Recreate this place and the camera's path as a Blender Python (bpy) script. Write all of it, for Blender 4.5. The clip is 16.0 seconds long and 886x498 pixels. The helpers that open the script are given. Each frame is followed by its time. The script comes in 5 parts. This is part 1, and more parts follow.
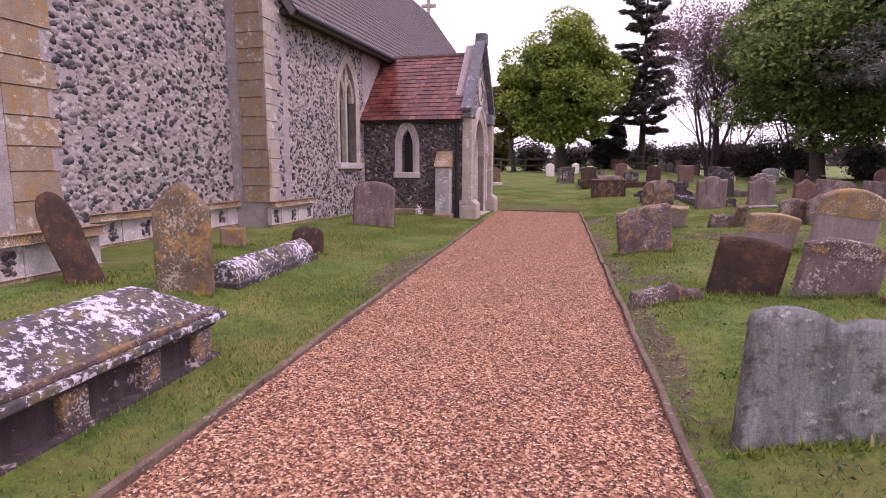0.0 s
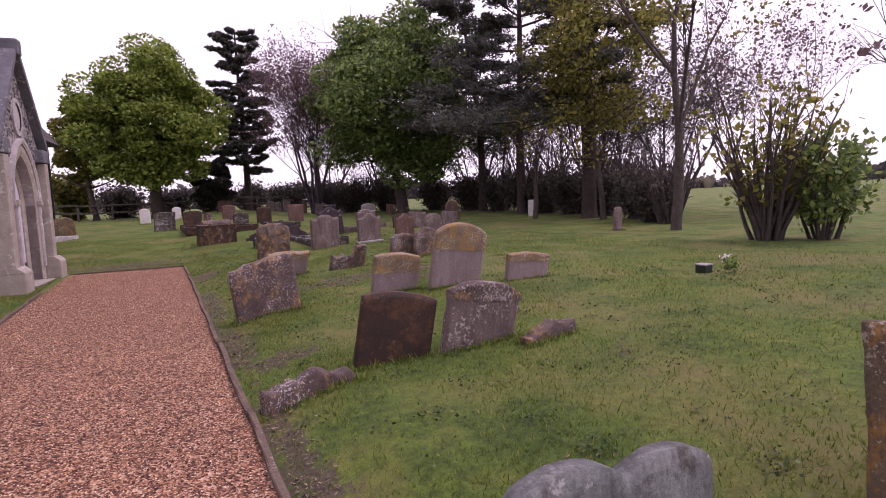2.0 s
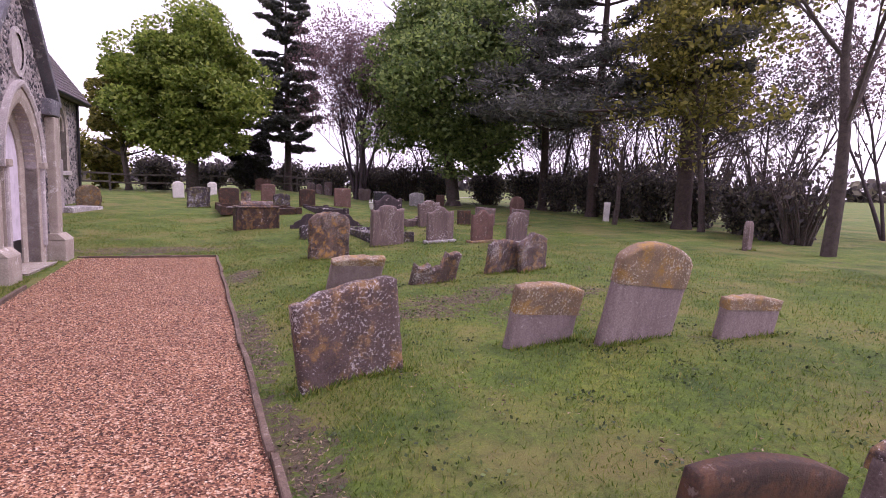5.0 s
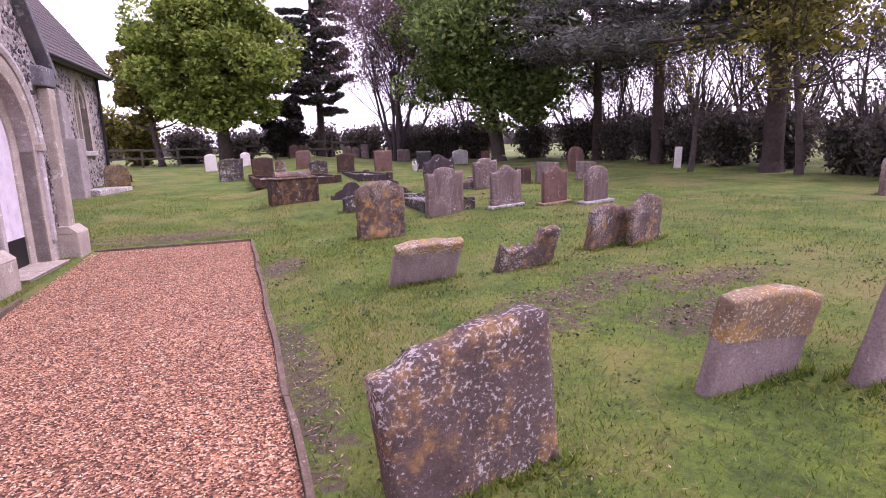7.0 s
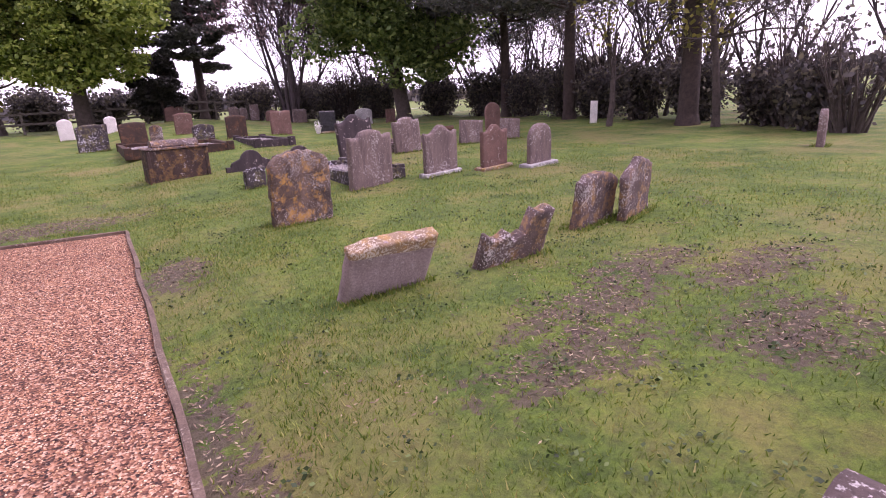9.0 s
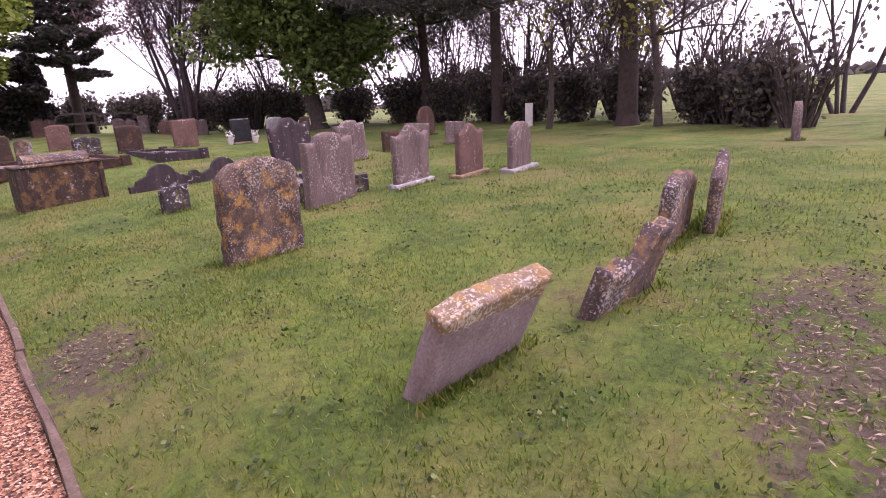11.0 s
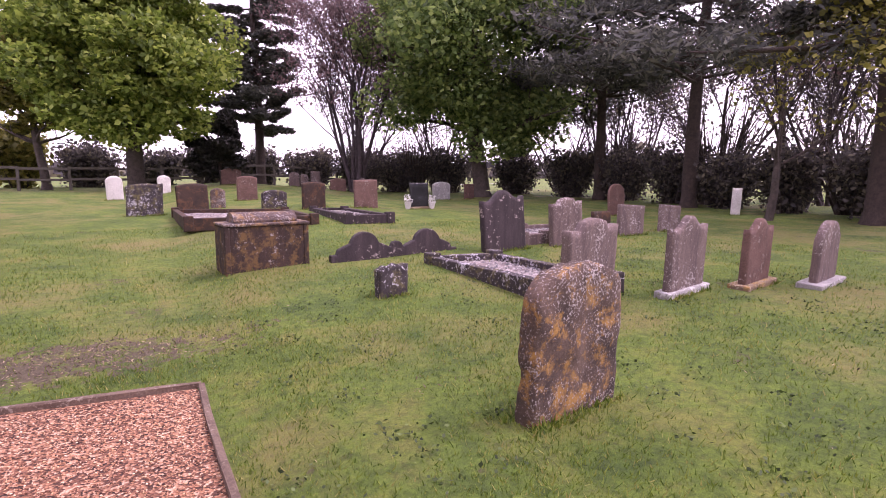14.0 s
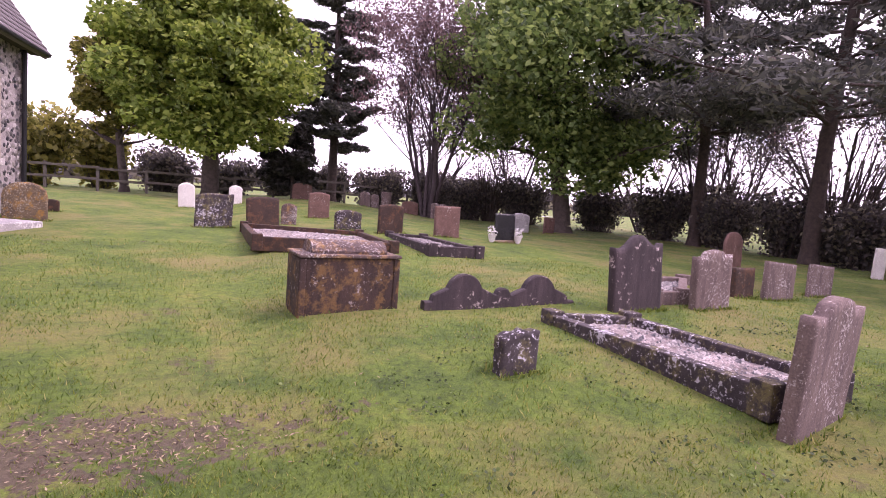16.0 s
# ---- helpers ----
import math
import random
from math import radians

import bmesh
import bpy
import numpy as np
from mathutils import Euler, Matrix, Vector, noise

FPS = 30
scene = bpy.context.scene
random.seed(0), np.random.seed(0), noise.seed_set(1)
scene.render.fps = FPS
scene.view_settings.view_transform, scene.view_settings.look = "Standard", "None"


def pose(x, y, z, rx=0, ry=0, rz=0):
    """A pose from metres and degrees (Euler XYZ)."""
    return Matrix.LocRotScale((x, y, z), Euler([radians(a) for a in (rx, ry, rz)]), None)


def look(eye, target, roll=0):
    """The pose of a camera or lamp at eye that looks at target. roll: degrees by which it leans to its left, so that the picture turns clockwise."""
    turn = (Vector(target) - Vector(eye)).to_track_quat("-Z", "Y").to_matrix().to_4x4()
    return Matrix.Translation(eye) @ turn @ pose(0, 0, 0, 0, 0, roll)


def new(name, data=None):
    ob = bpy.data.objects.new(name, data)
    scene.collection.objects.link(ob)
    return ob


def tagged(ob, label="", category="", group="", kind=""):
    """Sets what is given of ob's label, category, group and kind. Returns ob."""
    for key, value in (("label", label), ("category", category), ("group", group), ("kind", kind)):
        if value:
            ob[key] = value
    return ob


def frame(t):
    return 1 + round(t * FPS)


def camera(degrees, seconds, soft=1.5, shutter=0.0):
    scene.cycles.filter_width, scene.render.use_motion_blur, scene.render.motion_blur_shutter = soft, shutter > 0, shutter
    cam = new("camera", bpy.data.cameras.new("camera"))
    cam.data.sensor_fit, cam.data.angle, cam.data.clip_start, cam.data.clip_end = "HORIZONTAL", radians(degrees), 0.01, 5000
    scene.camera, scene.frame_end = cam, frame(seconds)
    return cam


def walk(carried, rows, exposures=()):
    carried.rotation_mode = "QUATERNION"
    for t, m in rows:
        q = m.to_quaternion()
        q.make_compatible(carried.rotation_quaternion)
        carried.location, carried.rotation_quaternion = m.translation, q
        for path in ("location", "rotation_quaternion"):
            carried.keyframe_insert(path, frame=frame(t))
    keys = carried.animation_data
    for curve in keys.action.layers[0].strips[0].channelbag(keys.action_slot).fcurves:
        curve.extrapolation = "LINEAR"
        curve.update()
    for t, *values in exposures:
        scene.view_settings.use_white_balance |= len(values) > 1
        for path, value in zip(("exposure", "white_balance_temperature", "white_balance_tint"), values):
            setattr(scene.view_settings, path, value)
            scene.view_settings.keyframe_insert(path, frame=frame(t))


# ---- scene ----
cam = camera(77.5, 16.0, soft=0.9)
# seconds, eye x y z, heading (left of +y), pitch, roll
PATH = [
    (0, -0.731, 2.524, 1.542, 11.65, -8.69, 0.26),
    (0.5, -0.688, 2.873, 1.545, 2.90, -9.44, -5.12),
    (1, -0.553, 3.384, 1.615, -9.19, -7.70, -5.80),
    (1.5, -0.566, 3.876, 1.621, -20.08, -6.49, -4.08),
    (2, -0.488, 4.421, 1.610, -26.92, -5.33, -2.32),
    (2.5, -0.322, 4.939, 1.666, -27.88, -5.55, -3.72),
    (3, -0.353, 5.565, 1.651, -34.19, -5.71, -0.85),
    (3.5, -0.360, 6.069, 1.626, -31.26, -4.89, -0.59),
    (4, -0.297, 6.773, 1.662, -22.73, -5.27, 0.90),
    (4.2, -0.375, 7.001, 1.642, -22.54, -3.94, 1.84),
    (6.3, -0.397, 9.256, 1.660, -26.54, -10.90, 0.99),
    (6.5, -0.344, 9.440, 1.606, -23.74, -9.17, -0.11),
    (7, -0.186, 9.988, 1.671, -20.21, -10.60, -2.00),
    (7.5, -0.233, 10.471, 1.669, -23.60, -12.30, -1.89),
    (8, -0.288, 10.916, 1.702, -25.26, -12.92, -1.61),
    (8.5, -0.126, 11.408, 1.674, -26.52, -12.78, -4.92),
    (9, -0.092, 11.804, 1.679, -30.70, -15.20, -3.04),
    (9.2, -0.101, 11.955, 1.672, -33.80, -13.25, -1.98),
    (11.3, -0.086, 14.171, 1.498, -40.99, -14.86, -3.98),
    (11.5, -0.127, 14.298, 1.519, -39.14, -14.53, -4.52),
    (12, -0.163, 14.621, 1.505, -32.12, -11.66, -2.05),
    (12.5, -0.138, 15.071, 1.574, -27.89, -12.11, -3.91),
    (13, -0.328, 15.540, 1.610, -28.86, -10.87, -3.60),
    (13.5, -0.371, 15.914, 1.642, -30.36, -10.72, -1.38),
    (14, -0.307, 16.404, 1.670, -28.31, -7.50, 0.12),
    (14.5, -0.324, 16.739, 1.646, -27.25, -6.79, 2.45),
    (15, -0.383, 17.314, 1.675, -30.36, -7.21, 1.97),
    (15.5, -0.316, 17.772, 1.632, -26.39, -5.55, 1.92),
    (16, -0.238, 18.290, 1.705, -22.46, -4.99, 4.32),
]


def aim(t, x, y, z, yaw, pitch, roll):
    a, b = radians(yaw), radians(pitch)
    way = Vector((-math.sin(a) * math.cos(b), math.cos(a) * math.cos(b), math.sin(b)))
    eye = Vector((x, y, z))
    return t, look(eye, eye + way, roll)


# the clip's camera darkens while it faces the trees and the open sky
EXPOSURES = [(0, 0.64, 6450, 48), (1, 0.59, 6450, 48), (2, 0.22, 6400, 45), (2.6, 0.05, 6250, 40), (3.6, 0.03, 6250, 40), (4.2, 0.23, 6250, 42), (6.3, 1.03, 6150, 49), (9, 1.08, 6250, 49), (12.5, 1.16, 6500, 49), (14.5, 1.28, 6400, 50), (16, 1.35, 6400, 50)]
walk(cam, [aim(*row) for row in PATH], exposures=EXPOSURES)

# ---- light: a bright overcast sky and a weak, wide sun ----
SUN_EL, SUN_AZ = radians(56), radians(112)
world = bpy.data.worlds.new("overcast_sky")
scene.world = world
world.use_nodes = True
wn, wl = world.node_tree.nodes, world.node_tree.links
wn.clear()
sky = wn.new("ShaderNodeTexSky")
sky.sky_type = "NISHITA"
sky.sun_disc = False
sky.sun_elevation, sky.sun_rotation = SUN_EL, SUN_AZ
sky.dust_density, sky.air_density = 4.0, 1.5
clear_sky = wn.new("ShaderNodeBackground")
clear_sky.inputs["Strength"].default_value = 0.12
wl.new(sky.outputs[0], clear_sky.inputs["Color"])
cloud = wn.new("ShaderNodeBackground")
cloud.inputs["Color"].default_value = (0.96, 0.96, 1.0, 1)
cloud.inputs["Strength"].default_value = 1.05
both = wn.new("ShaderNodeMixShader")
both.inputs[0].default_value = 0.88
wl.new(clear_sky.outputs[0], both.inputs[1])
wl.new(cloud.outputs[0], both.inputs[2])
world_out = wn.new("ShaderNodeOutputWorld")
wl.new(both.outputs[0], world_out.inputs["Surface"])

sun_data = bpy.data.lights.new("sun", "SUN")
sun_data.energy, sun_data.angle, sun_data.color = 1.2, radians(18), (1.0, 0.96, 0.9)
sun = new("sun", sun_data)
sun_way = Vector((math.sin(SUN_AZ) * math.cos(SUN_EL), math.cos(SUN_AZ) * math.cos(SUN_EL), math.sin(SUN_EL)))
sun.matrix_world = look(sun_way * 60, (0, 0, 0))

# ---- materials ----


def base_material(name, rough=0.9, metal=0.0):
    m = bpy.data.materials.new(name)
    m.use_nodes = True
    b = m.node_tree.nodes["Principled BSDF"]
    b.inputs["Roughness"].default_value = rough
    b.inputs["Metallic"].default_value = metal
    return m, m.node_tree.nodes, m.node_tree.links, b


def ramp(nodes, links, source, stops):
    r = nodes.new("ShaderNodeValToRGB")
    r.color_ramp.elements[0].position, r.color_ramp.elements[0].color = stops[0][0], (*stops[0][1], 1)
    r.color_ramp.elements[1].position, r.color_ramp.elements[1].color = stops[-1][0], (*stops[-1][1], 1)
    for p, c in stops[1:-1]:
        e = r.color_ramp.elements.new(p)
        e.color = (*c, 1)
    links.new(source, r.inputs[0])
    return r.outputs[0]


def noise_at(nodes, links, coord, scale, detail=6, rough=0.6):
    n = nodes.new("ShaderNodeTexNoise")
    n.inputs["Scale"].default_value, n.inputs["Detail"].default_value, n.inputs["Roughness"].default_value = scale, detail, rough
    links.new(coord, n.inputs["Vector"])
    return n.outputs["Fac"]


def blend(nodes, links, fac, a, b, mode="MIX"):
    n = nodes.new("ShaderNodeMix")
    n.data_type, n.blend_type = "RGBA", mode
    if isinstance(fac, float):
        n.inputs["Factor"].default_value = fac
    else:
        links.new(fac, n.inputs["Factor"])
    for sock, v in (("A", a), ("B", b)):
        s = [i for i in n.inputs if i.name == sock and i.type == "RGBA"][0]
        if isinstance(v, tuple):
            s.default_value = (*v, 1)
        else:
            links.new(v, s)
    return [o for o in n.outputs if o.type == "RGBA"][0]


def bump(nodes, links, b, height, strength, distance):
    n = nodes.new("ShaderNodeBump")
    n.inputs["Strength"].default_value, n.inputs["Distance"].default_value = strength, distance
    links.new(height, n.inputs["Height"])
    links.new(n.outputs[0], b.inputs["Normal"])


def place(nodes):
    return nodes.new("ShaderNodeTexCoord").outputs["Object"]


def world_place(nodes):
    return nodes.new("ShaderNodeNewGeometry").outputs["Position"]


def stone(name, dark, light, lichen=(0.62, 0.6, 0.56), amount=0.5, spot=22.0, moss=None, rough=0.92, streak=1.0):
    """Weathered stone: mottled body, pale lichen spots of two sizes, and a second colour of growth."""
    m, n, l, b = base_material(name, rough)
    p = world_place(n)
    drawn = p
    if streak != 1.0:
        # rain streaks: the mottling is drawn out downwards
        scale = n.new("ShaderNodeVectorMath")
        scale.operation = "MULTIPLY"
        scale.inputs[1].default_value = (2.2, 2.2, streak)
        l.new(p, scale.inputs[0])
        drawn = scale.outputs[0]
    body = ramp(n, l, noise_at(n, l, drawn, 3.5, 8, 0.7), [(0.3, dark), (0.7, light)])
    fine = ramp(n, l, noise_at(n, l, p, 60, 4, 0.7), [(0.35, (0.72, 0.7, 0.7)), (0.65, (1.15, 1.15, 1.15))])
    col = blend(n, l, 1.0, body, fine, "MULTIPLY")
    if moss:
        col = blend(n, l, ramp(n, l, noise_at(n, l, p, 6.0, 7, 0.75), [(0.5, (0, 0, 0)), (0.62, (1, 1, 1))]), col, moss)
    if amount > 0:
        patch = noise_at(n, l, p, spot, 5, 0.72)
        where = noise_at(n, l, p, 2.6, 3, 0.6)
        add = n.new("ShaderNodeMath")
        add.operation = "MULTIPLY_ADD"
        l.new(where, add.inputs[0])
        add.inputs[1].default_value = 0.45
        l.new(patch, add.inputs[2])
        edge = 0.92 - 0.28 * amount
        col = blend(n, l, ramp(n, l, add.outputs[0], [(edge - 0.03, (0, 0, 0)), (edge + 0.03, (1, 1, 1))]), col, lichen)
    l.new(col, b.inputs["Base Color"])
    bump(n, l, b, noise_at(n, l, p, 38, 8, 0.75), 0.55, 0.02)
    return m


M_DRESSED = stone("dressed_limestone", (0.30, 0.26, 0.22), (0.47, 0.42, 0.36), (0.56, 0.53, 0.5), 0.25, 9)
M_QUOIN = stone("ochre_quoin_stone", (0.22, 0.165, 0.12), (0.36, 0.29, 0.21), (0.46, 0.42, 0.36), 0.25, 9, (0.30, 0.18, 0.07))
M_PALE = stone("pale_plinth_stone", (0.36, 0.33, 0.33), (0.55, 0.51, 0.5), (0.62, 0.6, 0.6), 0.3, 12)
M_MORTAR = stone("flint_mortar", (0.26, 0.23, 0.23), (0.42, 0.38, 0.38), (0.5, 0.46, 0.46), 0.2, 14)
# the flint mortar darkened: shade of the porch sides put into the colour
M_MORTAR_SHADED = stone("shade_toned_mortar", (0.10, 0.08, 0.07), (0.2, 0.16, 0.14), (0.3, 0.26, 0.24), 0.2, 14)
M_LICHEN = stone("lichened_stone", (0.05, 0.034, 0.033), (0.15, 0.105, 0.095), (0.44, 0.4, 0.39), 0.36, 48, (0.26, 0.15, 0.06))
M_PINK = stone("pinkish_sandstone", (0.09, 0.064, 0.062), (0.225, 0.165, 0.15), (0.42, 0.37, 0.36), 0.3, 30, None, 0.92, 0.4)
M_DIE = stone("smooth_pale_pink_stone", (0.22, 0.165, 0.165), (0.35, 0.275, 0.27), (0.42, 0.36, 0.35), 0.12, 26, None, 0.92, 0.5)
M_PINKTOP = stone("pitted_lichen_top", (0.16, 0.11, 0.08), (0.3, 0.21, 0.13), (0.5, 0.44, 0.36), 0.4, 48, (0.33, 0.19, 0.05))
M_BROWN = stone("dark_brown_stone", (0.022, 0.013, 0.01), (0.062, 0.032, 0.02), (0.16, 0.12, 0.1), 0.1, 14, (0.10, 0.045, 0.02), 0.8)
M_ORANGE = stone("ochre_lichen_stone", (0.075, 0.055, 0.04), (0.2, 0.145, 0.085), (0.38, 0.33, 0.26), 0.38, 34, (0.31, 0.165, 0.04))
M_GREY = stone("grey_green_slate", (0.05, 0.056, 0.055), (0.26, 0.275, 0.262), (0.3, 0.3, 0.29), 0.15, 16, (0.055, 0.05, 0.042), 0.8, 0.3)
M_GREYPALE = stone("pale_grey_stone", (0.26, 0.25, 0.25), (0.42, 0.40, 0.4), (0.6, 0.58, 0.57), 0.4, 20)
M_WHITE = stone("white_stone", (0.6, 0.57, 0.55), (0.78, 0.75, 0.73), (0.8, 0.8, 0.8), 0.0)
M_RED = stone("red_brown_sandstone", (0.10, 0.055, 0.045), (0.20, 0.115, 0.095), (0.3, 0.24, 0.22), 0.2, 20)
M_CRUST = stone("brown_lichen_crust", (0.03, 0.02, 0.019), (0.15, 0.1, 0.075), (0.40, 0.36, 0.35), 0.36, 60, (0.36, 0.19, 0.045))
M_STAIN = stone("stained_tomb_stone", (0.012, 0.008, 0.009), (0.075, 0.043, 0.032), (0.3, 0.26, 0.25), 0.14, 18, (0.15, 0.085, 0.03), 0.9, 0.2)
M_BLACKLICHEN = stone("black_stone_with_pale_lichen", (0.02, 0.016, 0.019), (0.075, 0.06, 0.064), (0.5, 0.48, 0.53), 0.36, 24, (0.14, 0.12, 0.05))
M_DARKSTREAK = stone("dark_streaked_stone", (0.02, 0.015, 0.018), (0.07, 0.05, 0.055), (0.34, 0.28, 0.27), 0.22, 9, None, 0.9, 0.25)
M_BLACK = stone("polished_black_granite", (0.008, 0.008, 0.01), (0.016, 0.016, 0.02), amount=0.0, rough=0.25)
M_TOMB = stone("lichened_tomb_stone", (0.035, 0.03, 0.036), (0.11, 0.095, 0.1), (0.56, 0.53, 0.62), 0.54, 20, (0.13, 0.11, 0.05))
M_CHIPS = stone("pale_stone_chippings", (0.1, 0.08, 0.075), (0.34, 0.28, 0.27), (0.6, 0.56, 0.55), 0.4, 60)
M_EDGING = stone("weathered_timber_edging", (0.09, 0.06, 0.045), (0.2, 0.14, 0.105), (0.28, 0.23, 0.19), 0.25, 30)
M_LEAD = stone("grey_lead_and_slate", (0.10, 0.10, 0.12), (0.2, 0.2, 0.22), (0.36, 0.36, 0.36), 0.3, 10)


def flint_material(name, tones):
    m, n, l, b = base_material(name, 0.45)
    rnd = n.new("ShaderNodeNewGeometry").outputs["Random Per Island"]
    col = ramp(n, l, rnd, tones)
    fine = ramp(n, l, noise_at(n, l, world_place(n), 45, 4), [(0.3, (0.7, 0.7, 0.7)), (0.7, (1.2, 1.2, 1.2))])
    l.new(blend(n, l, 1.0, col, fine, "MULTIPLY"), b.inputs["Base Color"])
    return m


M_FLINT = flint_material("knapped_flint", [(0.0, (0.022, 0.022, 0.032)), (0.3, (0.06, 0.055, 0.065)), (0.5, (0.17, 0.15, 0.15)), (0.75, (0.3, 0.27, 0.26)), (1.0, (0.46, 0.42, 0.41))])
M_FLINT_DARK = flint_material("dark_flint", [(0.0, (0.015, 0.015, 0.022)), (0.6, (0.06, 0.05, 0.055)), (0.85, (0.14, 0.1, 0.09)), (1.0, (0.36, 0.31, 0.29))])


def gravel_piece():
    m, n, l, b = base_material("tan_gravel", 0.85)
    rnd = n.new("ShaderNodeNewGeometry").outputs["Random Per Island"]
    col = ramp(n, l, rnd, [(0.0, (0.03, 0.014, 0.012)), (0.3, (0.2, 0.085, 0.055)), (0.62, (0.5, 0.25, 0.14)), (0.85, (0.68, 0.42, 0.24)), (1.0, (0.85, 0.66, 0.52))])
    l.new(col, b.inputs["Base Color"])
    return m


def gravel_bed():
    m, n, l, b = base_material("gravel_bed", 0.95)
    p = world_place(n)
    v = n.new("ShaderNodeTexVoronoi")
    v.inputs["Scale"].default_value = 62
    l.new(p, v.inputs["Vector"])
    sep = n.new("ShaderNodeSeparateColor")
    l.new(v.outputs["Color"], sep.inputs[0])
    col = ramp(n, l, sep.outputs[0], [(0.0, (0.03, 0.014, 0.012)), (0.4, (0.18, 0.075, 0.045)), (0.75, (0.42, 0.21, 0.12)), (1.0, (0.6, 0.42, 0.3))])
    large = ramp(n, l, noise_at(n, l, p, 1.2, 5), [(0.3, (0.82, 0.8, 0.8)), (0.7, (1.1, 1.1, 1.08))])
    l.new(blend(n, l, 1.0, col, large, "MULTIPLY"), b.inputs["Base Color"])
    bump(n, l, b, v.outputs["Distance"], 0.9, 0.012)
    return m


WORN = [(0.34, 18.0, 0.28, 0.5), (0.12, 14.06, 0.22, 1.6), (0.12, 10.98, 0.22, 1.1), (0.12, 7.51, 0.2, 1.6), (0.5, 9.96, 0.35, 0.25), (-2.95, 10.37, 0.28, 1.6), (-1.3, 22.00, 1.6, 0.45), (2.7, 14.47, 0.7, 0.35), (3.7, 14.80, 0.6, 0.3), (2.1, 13.98, 0.7, 0.3), (3.4, 13.40, 0.6, 0.4), (4.3, 14.14, 0.7, 0.3)]


def turf():
    """Mown turf with moss, straw and bare soil patches; soil along the path's edge where the turf has worn away."""
    m, n, l, b = base_material("turf", 0.95)
    p = world_place(n)
    grass = ramp(n, l, noise_at(n, l, p, 1.1, 8, 0.65), [(0.3, (0.042, 0.085, 0.009)), (0.5, (0.095, 0.15, 0.016)), (0.72, (0.165, 0.195, 0.026))])
    fine = ramp(n, l, noise_at(n, l, p, 42, 6, 0.75), [(0.3, (0.6, 0.62, 0.6)), (0.7, (1.3, 1.28, 1.2))])
    col = blend(n, l, 1.0, grass, fine, "MULTIPLY")
    tuft = ramp(n, l, noise_at(n, l, p, 11, 7, 0.8), [(0.36, (0.45, 0.5, 0.42)), (0.52, (1, 1, 1)), (0.7, (1.45, 1.4, 1.25))])
    col = blend(n, l, 1.0, col, tuft, "MULTIPLY")
    straw = ramp(n, l, noise_at(n, l, p, 0.55, 7, 0.7), [(0.47, (0, 0, 0)), (0.66, (0.75, 0.75, 0.75))])
    col = blend(n, l, straw, col, (0.18, 0.15, 0.055))
    bare = ramp(n, l, noise_at(n, l, p, 0.9, 9, 0.78), [(0.60, (0, 0, 0)), (0.66, (0.8, 0.8, 0.8))])
    col = blend(n, l, bare, col, (0.085, 0.06, 0.042))
    # bare soil where feet and old graves have worn the turf: ragged patches, and a broken strip along the path's edge
    sep = n.new("ShaderNodeSeparateXYZ")
    l.new(p, sep.inputs[0])
    rag = noise_at(n, l, p, 8.0, 9, 0.72)
    for spot, (x, y, rx, ry) in enumerate(WORN):
        terms = []
        for out, c, r in ((0, x, rx), (1, y, ry)):
            q = n.new("ShaderNodeMath")
            q.operation = "MULTIPLY_ADD"
            l.new(sep.outputs[out], q.inputs[0])
            q.inputs[1].default_value, q.inputs[2].default_value = 1 / r, -c / r
            s = n.new("ShaderNodeMath")
            s.operation = "POWER"
            a = n.new("ShaderNodeMath")
            a.operation = "ABSOLUTE"
            l.new(q.outputs[0], a.inputs[0])
            l.new(a.outputs[0], s.inputs[0])
            s.inputs[1].default_value = 2.0
            terms.append(s.outputs[0])
        t = n.new("ShaderNodeMath")
        l.new(terms[0], t.inputs[0])
        l.new(terms[1], t.inputs[1])
        d = n.new("ShaderNodeMath")
        d.operation = "MULTIPLY_ADD"
        l.new(rag, d.inputs[0])
        d.inputs[1].default_value = -9.0
        lift = n.new("ShaderNodeMath")
        lift.operation = "MULTIPLY_ADD"
        l.new(t.outputs[0], lift.inputs[0])
        lift.inputs[1].default_value, lift.inputs[2].default_value = 0.7, 3.9 if spot == 0 else 4.3
        l.new(lift.outputs[0], d.inputs[2])
        mask = ramp(n, l, d.outputs[0], [(0.0, (0.85, 0.85, 0.85)), (0.5, (0, 0, 0))])
        earth = ramp(n, l, noise_at(n, l, p, 24, 8, 0.78), [(0.3, (0.04, 0.027, 0.021)), (0.7, (0.15, 0.105, 0.08))])
        col = blend(n, l, mask, col, earth)
    l.new(col, b.inputs["Base Color"])
    bump(n, l, b, noise_at(n, l, p, 30, 9, 0.8), 0.8, 0.03)
    return m


def soil():
    m, n, l, b = base_material("bare_soil", 1.0)
    p = world_place(n)
    l.new(ramp(n, l, noise_at(n, l, p, 16, 8, 0.75), [(0.3, (0.035, 0.023, 0.018)), (0.7, (0.12, 0.08, 0.06))]), b.inputs["Base Color"])
    bump(n, l, b, noise_at(n, l, p, 40, 8, 0.8), 1.0, 0.03)
    return m


def leafy(name, tones, back=0.25):
    """Leaves or blades: each island its own tone, with some light let through."""
    m, n, l, b = base_material(name, 0.6)
    rnd = n.new("ShaderNodeNewGeometry").outputs["Random Per Island"]
    col = ramp(n, l, rnd, tones)
    l.new(col, b.inputs["Base Color"])
    t = n.new("ShaderNodeBsdfTranslucent")
    l.new(col, t.inputs["Color"])
    mix = n.new("ShaderNodeMixShader")
    mix.inputs[0].default_value = back
    out = n["Material Output"]
    l.new(b.outputs[0], mix.inputs[1])
    l.new(t.outputs[0], mix.inputs[2])
    l.new(mix.outputs[0], out.inputs["Surface"])
    return m


